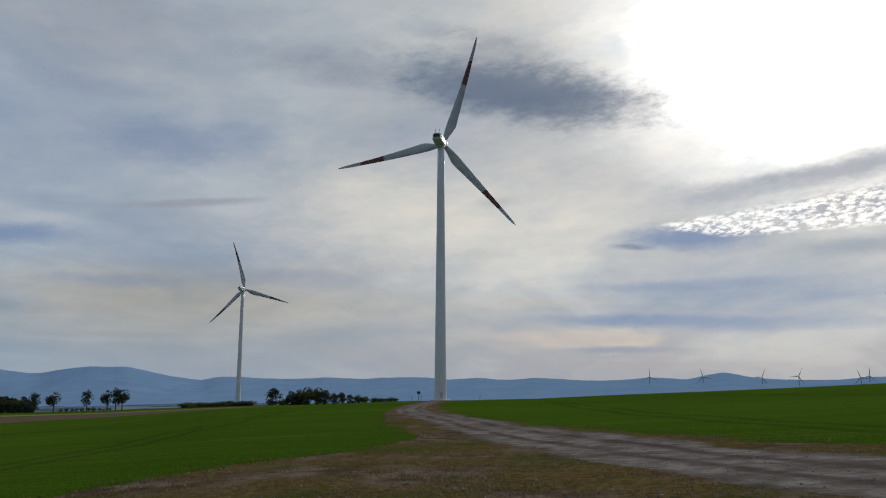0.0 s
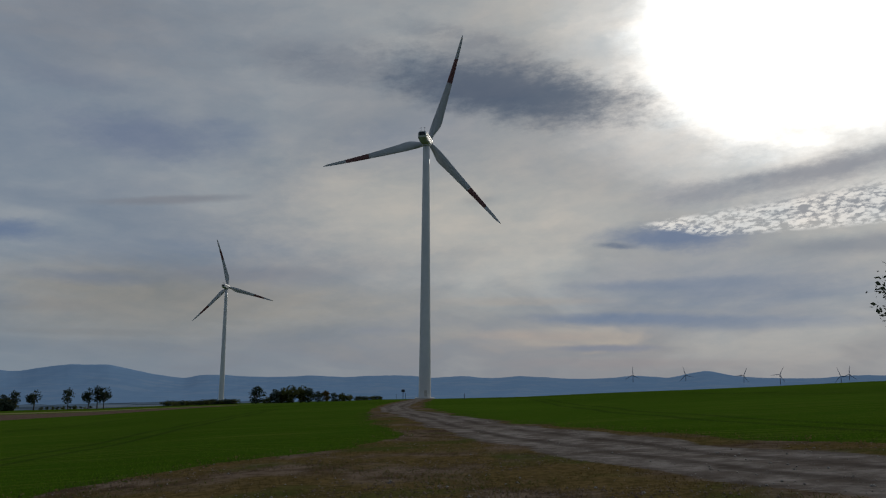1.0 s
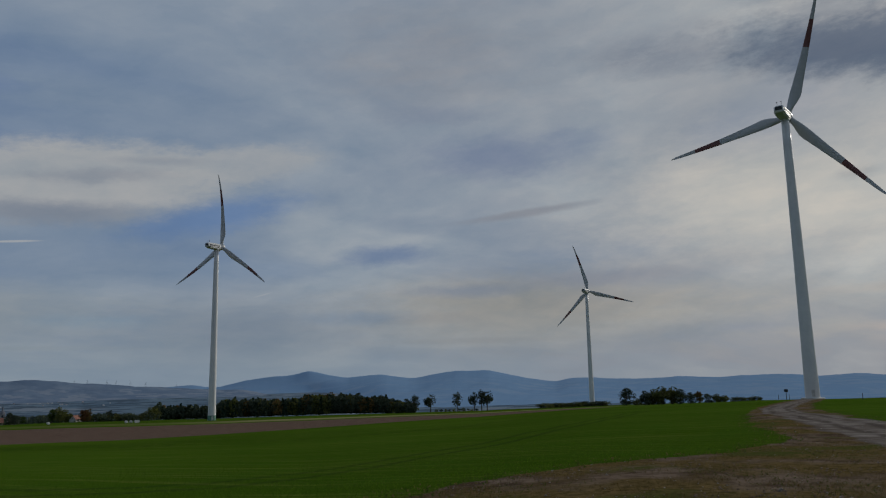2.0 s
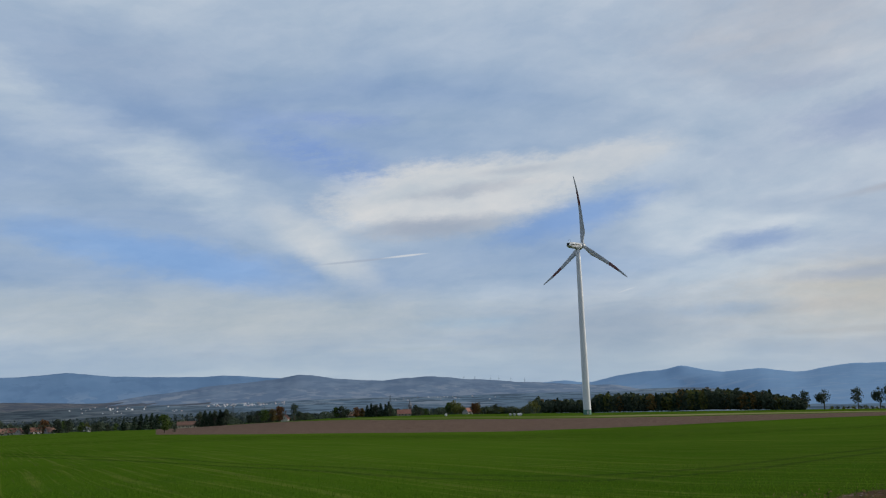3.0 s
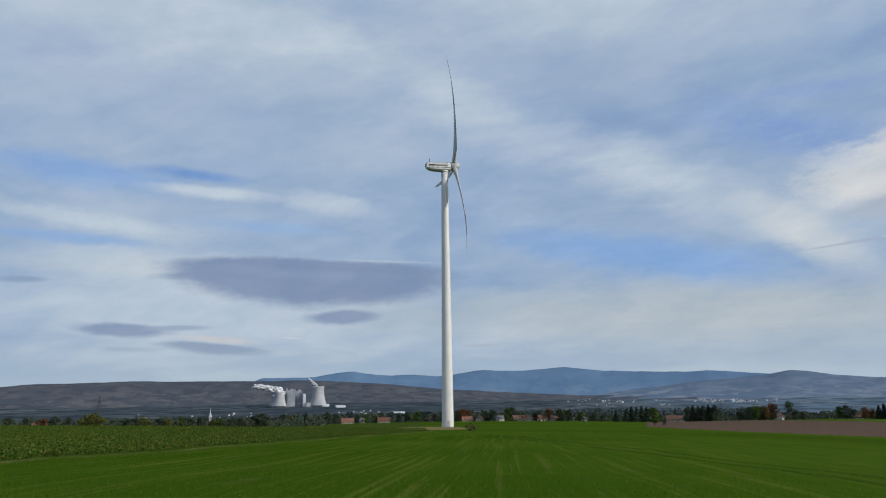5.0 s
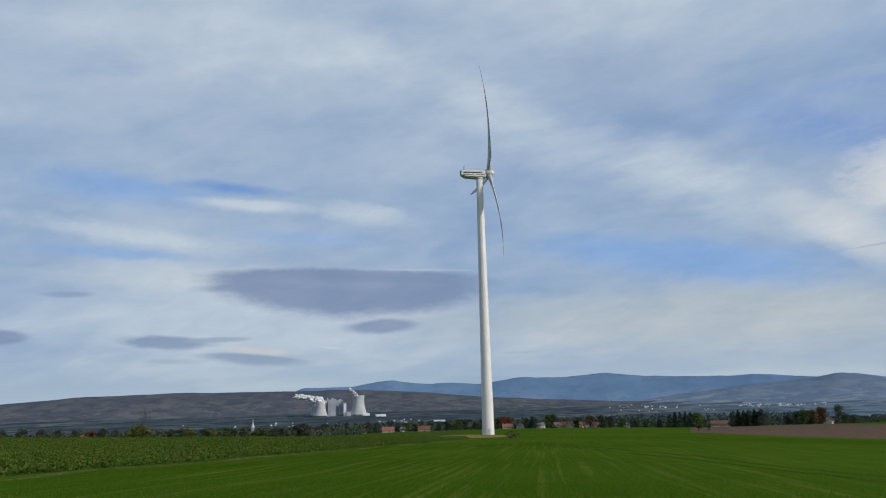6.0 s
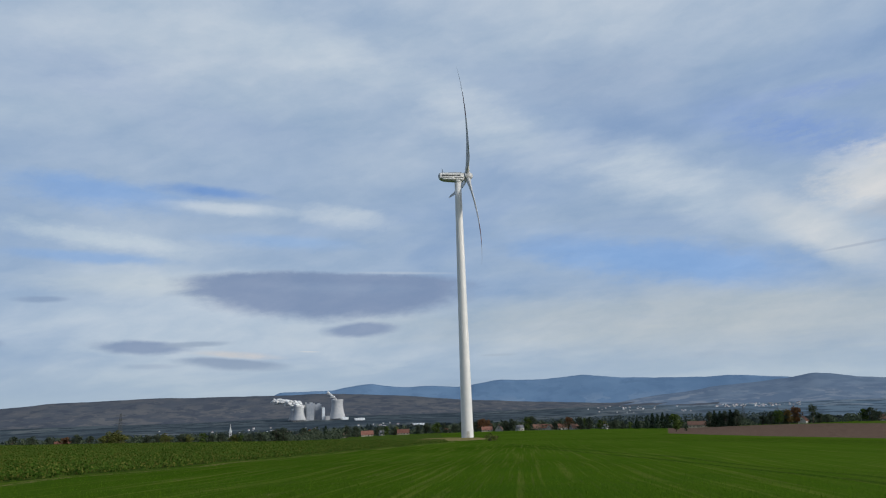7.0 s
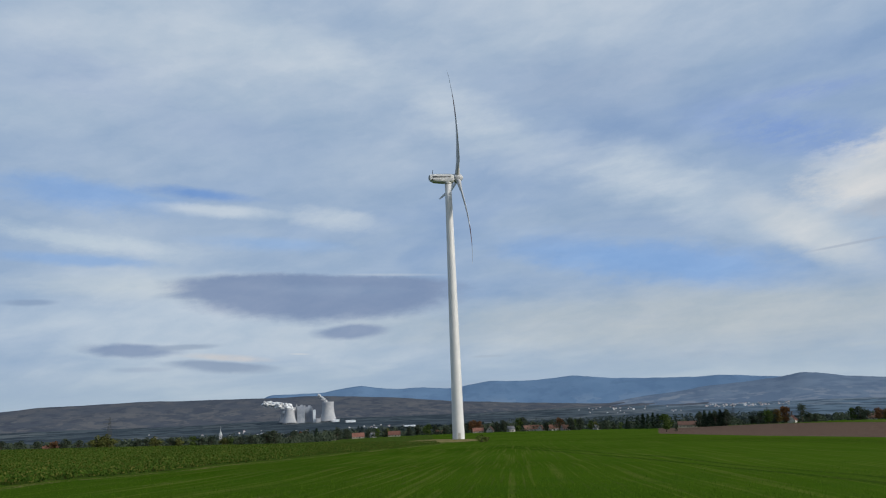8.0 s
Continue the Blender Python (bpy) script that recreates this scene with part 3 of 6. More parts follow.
def zones(x, y):
    r, a = np.hypot(x, y), np.degrees(np.arctan2(-x, y))
    wob = wobble(x, y, 0.22)
    d = to_line(x, y, TRACK)
    width = 2.3 - 0.5 * ease(r, 25, 80)
    track = 1 - ease(d + wob * 0.7, width - 0.5, width + 0.4)
    inside = ease(x + wob, np.interp(y, *EDGE_L) - 0.3, np.interp(y, *EDGE_L) + 0.3) * (1 - ease(x + wob, np.interp(y, *EDGE_R) - 0.3, np.interp(y, *EDGE_R) + 0.3)) * (y < 272)
    near_edge = np.interp(a, (14, 20, 28, 36, 42, 48, 55, 61, 67, 71, 74), (300, 285, 275, 262, 225, 206, 190, 198, 206, 235, 285)) + 2 * wob
    back_edge = np.interp(a, (14, 22, 29, 36, 45, 55, 61, 67, 75), (352, 372, 382, 385, 385, 388, 432, 500, 520))
    plough = ease(r, near_edge - 3, near_edge + 3) * (1 - ease(r, back_edge - 3, back_edge + 3)) * ease(a, 10, 18) * (1 - ease(a, 73.0, 73.6))
    line = np.minimum(-21.0 - 0.145 * x, 3.0)
    beet = ease(line - y + 0.4 * wob, -0.5, 0.5) * (x < -8) * (1 - ease(r, 460, 500))
    strip = (1 - ease(np.abs(y - line - 0.9 + 0.6 * wob), 0.2, 0.9)) * (x < -8) * (r < 240)
    worn = np.minimum(to_line(x, y, [(-14, -6.4), (-26, -3.9), (-40, -1.4), (-75, 3.5)]), to_line(x, y, [(-14, -17), (-23, -13.4), (-29.5, -10.8), (-60, -3.5)]))
    strip = np.maximum(strip, 0.75 * (1 - ease(worn + 0.5 * wob, 0.1, 0.55)))
    bare = 1 - ease(np.hypot((x + 248) / 56, (y - 5 + 0.03 * (x + 248)) / 13) + 0.1 * wob, 0.72, 1.05)
    bare = np.maximum(bare, 1 - ease(np.hypot(x + 1, y - 280) / 16, 0.8, 1.1))
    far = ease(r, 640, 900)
    pale = ease(r, back_edge + 12, back_edge + 18) * (1 - ease(r, back_edge + 40, back_edge + 48)) * ease(a, 8, 14) * (1 - 0.7 * ease(a, 38, 46)) * (1 - ease(a, 58, 62))
    # wheel marks in the crop that turn along the field's end
    tram = np.zeros_like(x)
    for row in ([(-120, 10), (-51.6, 13.1), (-31.8, 14.2), (-21.4, 15.5), (-16.8, 18.5), (-15.2, 24), (-15.6, 34.6), (-19, 68), (-26, 130)], [(15.5, 15), (13.9, 24.3), (12.8, 44), (14.5, 80), (22, 160)], [(40, 25), (38, 44), (40, 80), (50, 160)], [(-150, 62), (-90, 66), (-50, 74), (-42, 90), (-50, 150)]):
        dd = to_line(x, y, row)
        tram = np.maximum(tram, 1 - ease(np.abs(dd - 0.9), 0.12, 0.36))
    ditch = to_line(x, y, [(14, 232), (20.5, 200), (35.6, 153.6), (41.9, 122.6), (45, 98)])
    tram = np.maximum(tram, 1 - ease(ditch, 0.5, 1.3))
    tram = tram * (1 - inside) * (1 - plough) * (1 - beet) * (1 - far)
    ruts = np.maximum(1 - ease(np.abs(d - 0.85 + 0.3 * wob), 0.12, 0.4), 1 - ease(np.abs(d - width + 0.4 * wob), 0.1, 0.5))
    tram = np.maximum(tram, ruts * track)
    return np.stack([track, inside, plough, beet], -1), np.stack([np.maximum(bare, strip * 0.45), far, np.clip(pale, 0, 1), tram], -1)


def ground_material():
    m, n, b = material("land", 1.0, 0.0)
    p = n.add("ShaderNodeTexCoord").outputs["Object"]
    za, zb = n.add("ShaderNodeAttribute"), n.add("ShaderNodeAttribute")
    za.attribute_name, zb.attribute_name = "zone_a", "zone_b"
    track, verge, plough = n.split(za.outputs["Color"])
    beet = za.outputs["Alpha"]
    bare, far, pale = n.split(zb.outputs["Color"])
    tram = zb.outputs["Alpha"]
    big, mid, small = n.noise(p, 0.018, 4.0), n.noise(p, 0.35, 5.0, 0.6), n.noise(p, 5.0, 5.0, 0.65)
    rows = n.place(p, (0, 0, 0), (0, 0, radians(173.5)), (45.0, 0.24, 1.0))
    drill = n.noise(rows, 1.0, 3.0)
    rows_fine = n.noise(n.place(p, (0, 0, 0), (0, 0, radians(173.5)), (6.0, 0.12, 1.0)), 1.0, 2.0)

    def rough(mask, edge=0.35):
        """An edge broken up by noise."""
        return n.ramp(n.math("ADD", mask, n.math("MULTIPLY", n.math("SUBTRACT", small, 0.5), edge * 2)), 0.32, 0.68)

    crop = n.mix(n.ramp(big, 0.38, 0.64), (0.030, 0.064, 0.004), (0.042, 0.084, 0.006))
    crop = n.mix(n.ramp(drill, 0.50, 0.66, 0.0, 0.7), crop, (0.088, 0.112, 0.020))
    crop = n.mix(n.ramp(rows_fine, 0.54, 0.72, 0.0, 0.40), crop, (0.066, 0.072, 0.022))
    crop = n.mix(n.ramp(mid, 0.46, 0.68, 0.0, 0.5), crop, (0.032, 0.074, 0.006))
    crop = n.mix(n.ramp(small, 0.55, 0.75, 0.0, 0.35), crop, (0.075, 0.115, 0.016))
    crop = n.mix(n.math("MULTIPLY", tram, 0.6), crop, (0.020, 0.032, 0.008))
    dirt = n.mix(n.ramp(n.noise(p, 0.9, 5.0, 0.65), 0.40, 0.62), (0.056, 0.038, 0.027), (0.145, 0.108, 0.080))
    grassy = n.mix(n.ramp(small, 0.38, 0.62), (0.060, 0.045, 0.017), (0.120, 0.084, 0.036))
    grassy = n.mix(n.ramp(n.noise(p, 0.28, 4.0), 0.50, 0.66, 0.0, 0.75), grassy, (0.044, 0.060, 0.014))
    shoulder = n.mix(n.ramp(n.noise(p, 0.22, 4.0, 0.6), 0.46, 0.60), grassy, dirt)
    gravel = n.mix(n.ramp(n.noise(p, 1.6, 6.0, 0.7), 0.36, 0.66), (0.115, 0.098, 0.086), (0.215, 0.192, 0.175))
    gravel = n.mix(n.ramp(n.voronoi(p, 22.0), 0.20, 0.05, 0.0, 0.5), gravel, (0.24, 0.225, 0.21))
    gravel = n.mix(n.ramp(n.noise(p, 0.5, 4.0, 0.6), 0.44, 0.60, 0.0, 0.6), gravel, (0.070, 0.055, 0.044))
    gravel = n.mix(n.math("MULTIPLY", tram, n.ramp(mid, 0.35, 0.6, 0.3, 0.8)), gravel, (0.052, 0.042, 0.036))
    clod = n.noise(n.place(p, (0, 0, 0), (0, 0, radians(15)), (3.0, 0.5, 1.0)), 1.0, 4.0, 0.6)
    tilled = n.mix(n.ramp(clod, 0.38, 0.64), (0.078, 0.052, 0.040), (0.130, 0.092, 0.071))
    beets = n.mix(n.ramp(n.noise(p, 2.2, 4.0, 0.7), 0.42, 0.62), (0.026, 0.052, 0.008), (0.068, 0.092, 0.018))
    bald = n.mix(n.ramp(mid, 0.40, 0.64), (0.20, 0.155, 0.075), (0.115, 0.115, 0.038))
    # haze painted into the valley colours: pale blue sunward, darker blue-grey to the west
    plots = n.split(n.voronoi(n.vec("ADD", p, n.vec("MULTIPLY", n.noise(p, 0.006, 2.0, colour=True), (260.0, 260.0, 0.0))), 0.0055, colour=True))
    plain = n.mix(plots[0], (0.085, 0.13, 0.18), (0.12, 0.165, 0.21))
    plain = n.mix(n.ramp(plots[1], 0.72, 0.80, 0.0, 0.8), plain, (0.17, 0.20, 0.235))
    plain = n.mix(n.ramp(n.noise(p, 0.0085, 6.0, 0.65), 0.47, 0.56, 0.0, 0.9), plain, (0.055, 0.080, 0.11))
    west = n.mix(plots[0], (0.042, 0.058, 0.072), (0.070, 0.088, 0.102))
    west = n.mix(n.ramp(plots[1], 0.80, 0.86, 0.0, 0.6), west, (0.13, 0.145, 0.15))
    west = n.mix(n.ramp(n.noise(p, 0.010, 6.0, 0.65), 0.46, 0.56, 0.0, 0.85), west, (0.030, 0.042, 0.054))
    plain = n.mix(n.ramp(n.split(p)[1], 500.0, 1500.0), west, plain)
    straw = n.mix(mid, (0.16, 0.15, 0.06), (0.26, 0.23, 0.12))
    col = n.mix(rough(plough, 0.2), crop, tilled)
    col = n.mix(n.math("MULTIPLY", pale, 0.75), col, straw)
    col = n.mix(rough(beet), col, beets)
    col = n.mix(rough(bare, 0.5), col, bald)
    col = n.mix(rough(verge, 0.55), col, shoulder)
    col = n.mix(rough(track, 0.5), col, gravel)
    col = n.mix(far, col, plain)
    n.put(b.inputs["Base Color"], col)
    rise = n.math("ADD", n.math("MULTIPLY", small, 0.5), n.math("MULTIPLY", mid, 0.5))
    bump(n, b, rise, 0.9, 0.12)
    return m


def build_ground():
    steps = np.concatenate([np.arange(-38, 126, 0.16), np.arange(126, 322, 4.0)])
    radii = [1.5, 3.0, 5.0]
    while radii[-1] < 700:
        radii.append(radii[-1] * 1.018)
    while radii[-1] < 4900:
        radii.append(radii[-1] * 1.045)
    radii = np.array(radii)
    a = np.radians(steps)[None, :]
    x, y = -np.sin(a) * radii[:, None], np.cos(a) * radii[:, None]
    co = np.stack([x, y, height(x, y)], -1).reshape(-1, 3)
    co = np.vstack([co, [[0, 0, 0.0]]])
    nr, na = len(radii), len(steps)
    i, j = np.meshgrid(np.arange(nr - 1), np.arange(na), indexing="ij")
    k = (j + 1) % na
    quads = np.stack([i * na + j, (i + 1) * na + j, (i + 1) * na + k, i * na + k], -1).reshape(-1, 4)[:, ::-1]
    hub = np.stack([np.full(na, nr * na), np.arange(na), (np.arange(na) + 1) % na], -1)
    me = bpy.data.meshes.new("ground")
    me.vertices.add(len(co))
    me.vertices.foreach_set("co", co.ravel())
    loops = np.concatenate([quads.ravel(), hub.ravel()])
    starts = np.concatenate([np.arange(len(quads)) * 4, len(quads) * 4 + np.arange(na) * 3])
    me.loops.add(len(loops))
    me.loops.foreach_set("vertex_index", loops.astype(np.int32))
    me.polygons.add(len(starts))
    me.polygons.foreach_set("loop_start", starts.astype(np.int32))
    me.update(calc_edges=True)
    me.validate()
    me.polygons.foreach_set("use_smooth", np.ones(len(me.polygons), bool))
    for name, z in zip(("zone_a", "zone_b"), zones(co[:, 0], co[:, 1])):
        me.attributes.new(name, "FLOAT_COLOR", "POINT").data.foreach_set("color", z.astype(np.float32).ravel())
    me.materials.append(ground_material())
    return tagged(new("ground", me), "gently falling farmland with green crop, ploughed soil and a dirt track", "ground", kind="structure")


build_ground()


# ------------------------------------------------------------------ the distance
def hill_range(name, r_foot, r_crest, lo, hi, floor, hills, mat, label, seed, grain=0.03, soft=0.55, step_back=None):
    """A range of hills on bearings lo to hi; hills: bearing, crest height in degrees over the eye's level."""
    azs = np.arange(lo, hi + 0.01, 0.12)
    knots = sorted((a, e - floor) for a, e in hills)
    fine_az = np.arange(lo - 3, hi + 3, 0.06)
    rough_line = np.interp(fine_az, [k[0] for k in knots], [k[1] for k in knots])
    kernel = np.exp(-(np.arange(-30, 31) * 0.06 / soft) ** 2)
    lift = np.interp(azs, fine_az, np.convolve(np.pad(rough_line, 30, "edge"), kernel / kernel.sum(), "valid"))
    rng = np.random.default_rng(seed)
    for k in range(7):
        f = 0.5 * 1.75 ** k
        lift = lift + grain * 0.62 ** k * np.sin(azs * f * 2.1 + rng.uniform(0, 6.28)) * np.clip(lift * 2, 0.15, 1)
    fade = ease(azs, lo, lo + 3) * (1 - ease(azs, hi - 3, hi))
    crest = r_crest * np.tan(np.radians(floor + lift)) * 1.0
    n, depth = len(azs), 20
    foot = np.full(n, float(r_foot))
    if step_back:  # the foot lies farther off past these bearings
        foot = foot + (step_back[2] - r_foot) * ease(azs, step_back[0], step_back[1])
    co = []
    for d in range(depth + 4):
        t = d / depth
        r = foot + (r_crest - foot) * min(t, 1.0) + (30.0 * (d - depth) if d > depth else 0)
        a = np.radians(azs)
        x, y = -np.sin(a) * r, np.cos(a) * r
        base = height(x, y) - 3
        rise = t ** 1.25 if t <= 1 else max(0.0, 1 - (d - depth) * 0.22)
        ripple = sum(np.sin(azs * fq + d * 0.55 * (1 + i) + i * 2) * 2.2 / (1 + i) for i, fq in enumerate((1.3, 3.1, 5.7))) * (min(t, 1) * (1 - min(t, 1)) * 4)
        co.append(np.stack([x, y, base + (crest + EYE[2] - base) * rise * fade + ripple * fade], -1))
    co = np.concatenate(co)
    i, j = np.meshgrid(np.arange(depth + 3), np.arange(n - 1), indexing="ij")
    f = np.stack([i * n + j, i * n + j + 1, (i + 1) * n + j + 1, (i + 1) * n + j], -1).reshape(-1, 4)
    me = bpy.data.meshes.new(name)
    me.from_pydata(co.tolist(), [], f.tolist())
    me.polygons.foreach_set("use_smooth", np.ones(len(me.polygons), bool))
    me.materials.append(mat)
    return tagged(new(name, me), label, "hills", kind="structure")


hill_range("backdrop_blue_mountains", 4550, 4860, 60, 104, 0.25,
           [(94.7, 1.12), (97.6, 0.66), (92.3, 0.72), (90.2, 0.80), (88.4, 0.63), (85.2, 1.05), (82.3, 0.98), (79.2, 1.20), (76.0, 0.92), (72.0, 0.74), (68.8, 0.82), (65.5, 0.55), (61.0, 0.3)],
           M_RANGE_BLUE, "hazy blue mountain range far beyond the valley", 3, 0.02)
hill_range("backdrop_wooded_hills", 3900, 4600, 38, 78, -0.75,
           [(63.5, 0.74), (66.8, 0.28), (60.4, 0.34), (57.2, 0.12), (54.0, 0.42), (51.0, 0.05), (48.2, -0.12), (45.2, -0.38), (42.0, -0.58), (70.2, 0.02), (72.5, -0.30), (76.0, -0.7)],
           M_RANGE_GREY, "hazy grey-blue wooded hills with pale fields and clearings", 5, 0.025)
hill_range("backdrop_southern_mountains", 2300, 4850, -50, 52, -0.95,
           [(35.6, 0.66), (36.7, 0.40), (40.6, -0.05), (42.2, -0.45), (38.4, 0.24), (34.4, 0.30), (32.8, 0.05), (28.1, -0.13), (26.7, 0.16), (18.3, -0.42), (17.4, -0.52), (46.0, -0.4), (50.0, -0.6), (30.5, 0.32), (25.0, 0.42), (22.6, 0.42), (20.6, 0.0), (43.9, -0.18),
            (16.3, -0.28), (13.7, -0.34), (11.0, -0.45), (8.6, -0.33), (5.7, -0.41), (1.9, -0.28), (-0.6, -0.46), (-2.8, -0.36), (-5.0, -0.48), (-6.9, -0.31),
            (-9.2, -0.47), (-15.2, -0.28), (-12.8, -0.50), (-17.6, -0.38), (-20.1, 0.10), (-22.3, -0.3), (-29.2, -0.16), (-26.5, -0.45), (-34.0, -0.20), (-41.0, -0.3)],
           M_RANGE_SOUTH, "hazy pale blue mountains along the southern horizon", 7, 0.02, 0.45, (28, 36, 4500))
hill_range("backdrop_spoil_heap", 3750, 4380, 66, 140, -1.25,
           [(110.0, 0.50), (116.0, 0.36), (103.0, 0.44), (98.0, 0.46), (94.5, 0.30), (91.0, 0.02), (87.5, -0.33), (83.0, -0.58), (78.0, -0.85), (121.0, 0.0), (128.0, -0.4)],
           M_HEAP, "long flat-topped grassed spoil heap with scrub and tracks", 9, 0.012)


# ------------------------------------------------------------------ mesh helpers
def mesh_ob(name, verts, faces, mats, parent=None, label="", smooth=False, slots=None):
    me = bpy.data.meshes.new(name)
    if isinstance(verts, np.ndarray):
        me.vertices.add(len(verts))
        me.vertices.foreach_set("co", verts.astype(np.float32).ravel())
        me.loops.add(faces.size)
        me.loops.foreach_set("vertex_index", faces.astype(np.int32).ravel())
        me.polygons.add(len(faces))
        me.polygons.foreach_set("loop_start", np.arange(0, faces.size, faces.shape[1], dtype=np.int32))
        me.update(calc_edges=True)
    else:
        me.from_pydata(verts, [], faces)
    for m in (mats if isinstance(mats, (list, tuple)) else [mats]):
        me.materials.append(m)
    if smooth:
        me.polygons.foreach_set("use_smooth", np.ones(len(me.polygons), bool))
    if slots is not None:
        me.polygons.foreach_set("material_index", np.asarray(slots, np.int32))
    ob = new(name, me)
    if parent:
        ob.parent = parent
    if label:
        ob["label"] = label
    return ob


def part(name, bm, mat, parent, label="", smooth=False):
    me = bpy.data.meshes.new(name)
    bm.normal_update()
    bm.to_mesh(me)
    bm.free()
    me.materials.append(mat)
    if smooth:
        me.polygons.foreach_set("use_smooth", np.ones(len(me.polygons), bool))
    ob = new(name, me)
    ob.parent = parent
    if label:
        ob["label"] = label
    return ob


def lathe(profile, sides=24, cap=True):
    """Verts and faces of a turned body; profile: radius, height."""
    v, f = [], []
    for r, z in profile:
        for k in range(sides):
            a = 2 * math.pi * k / sides
            v.append((r * math.cos(a), r * math.sin(a), z))
    for i in range(len(profile) - 1):
        for k in range(sides):
            q = (k + 1) % sides
            f.append((i * sides + k, i * sides + q, (i + 1) * sides + q, (i + 1) * sides + k))
    if cap:
        f.append(tuple(range(sides))[::-1])
        f.append(tuple((len(profile) - 1) * sides + k for k in range(sides)))
    return v, f


def box_bm(sx, sy, sz, bevel=0.0, centre=(0, 0, 0), seg=2):
    bm = bmesh.new()
    bmesh.ops.create_cube(bm, size=1.0, matrix=Matrix.Translation(centre) @ Matrix.Diagonal((sx, sy, sz, 1)))
    if bevel:
        bmesh.ops.bevel(bm, geom=bm.edges[:], offset=bevel, segments=seg, affect="EDGES", profile=0.6)
    return bm


def empty(name, m, label, category, group="", kind=""):
    ob = new(name)
    ob.empty_display_size = 0.2
    ob.matrix_basis = m
    return tagged(ob, label, category, group, kind)


# ------------------------------------------------------------------ wind turbines
BLADE_R, CONE, BEND, TILT, OVERHANG = 43.0, 2.4, 4.8, 5.5, 3.8


def blade_mesh():
    """One blade along +z, flexed towards the tower (-y); chord along x."""
    v, f, slots = [], [], []
    stations = [0.9, 1.6, 2.6, 4.0, 5.6, 7.4, 9.2, 12, 15, 18, 21, 24.5, 27.5, 31, 34, 37, 39.5, 41.3, 42.4, 43.0]
    n = 14
    for z in stations:
        s = z / BLADE_R
        grow = max(0.0, min(1.0, (z - 1.6) / 6.5))
        grow = grow * grow * (3 - 2 * grow)
        chord = 1.9 + (3.75 - 1.9) * grow if z <= 9.2 else 3.75 + (0.75 - 3.75) * ((z - 9.2) / (BLADE_R - 9.2)) ** 0.82
        if z > 41:
            chord *= 1 - 0.75 * (z - 41) / 2
        thick = 1.9 * (1 - grow) + grow * max(0.08, 0.26 - 0.2 * s) * chord
        twist = radians(16 * (1 - s) ** 2 * grow - 1)
        for k in range(n):
            a = 2 * math.pi * k / n
            cx = math.cos(a) * 0.5 * chord + grow * 0.17 * chord
            cy = math.sin(a) * 0.5 * thick * (1 - 0.55 * grow * max(0.0, math.cos(a)))
            v.append((cx * math.cos(twist) - cy * math.sin(twist), cx * math.sin(twist) + cy * math.cos(twist) + CONE * s - BEND * s ** 2.6, z))
    for i in range(len(stations) - 1):
        mid = 0.5 * (stations[i] + stations[i + 1]) / BLADE_R
        for k in range(n):
            q = (k + 1) % n
            f.append((i * n + k, i * n + q, (i + 1) * n + q, (i + 1) * n + k))
            slots.append(1 if 0.60 < mid < 0.76 else 0)
    f += [tuple(range(n))[::-1], tuple((len(stations) - 1) * n + k for k in range(n))]
    slots += [0, 0]
    me = bpy.data.meshes.new("blade")
    me.from_pydata(v, [], f)
    me.polygons.foreach_set("use_smooth", np.ones(len(me.polygons), bool))
    me.materials.append(M_BLADE)
    me.materials.append(M_RED)
    me.polygons.foreach_set("material_index", np.asarray(slots, np.int32))
    return me


BLADE = blade_mesh()


def nacelle_bm():
    """Rounded housing along y: tail at -y, rotor end at +y, seen from the side with a rising tail underside."""
    bm = bmesh.new()
    rings = []
    for y, w, lo, hi in ((-7.4, 1.25, -0.2, 1.35), (-7.1, 1.6, -0.75, 1.6), (-5.6, 1.75, -1.45, 1.75), (-2.0, 1.8, -1.75, 1.85), (1.2, 1.75, -1.7, 1.8), (2.1, 1.55, -1.5, 1.6), (2.3, 1.35, -1.3, 1.35)):
        ring = []
        for px_, pz_ in ((-1, -0.72), (-0.72, -1), (0.72, -1), (1, -0.72), (1, 0.55), (0.8, 0.85), (0.45, 1), (-0.45, 1), (-0.8, 0.85), (-1, 0.55)):
            z = hi * pz_ if pz_ > 0 else -lo * pz_
            ring.append(bm.verts.new((w * px_, y, z)))
        rings.append(ring)
    for a, c in zip(rings[:-1], rings[1:]):
        for k in range(10):
            bm.faces.new((a[k], a[(k + 1) % 10], c[(k + 1) % 10], c[k]))
    bm.faces.new(rings[0][::-1])
    bm.faces.new(rings[-1])
    bmesh.ops.recalc_face_normals(bm, faces=bm.faces[:])
    return bm


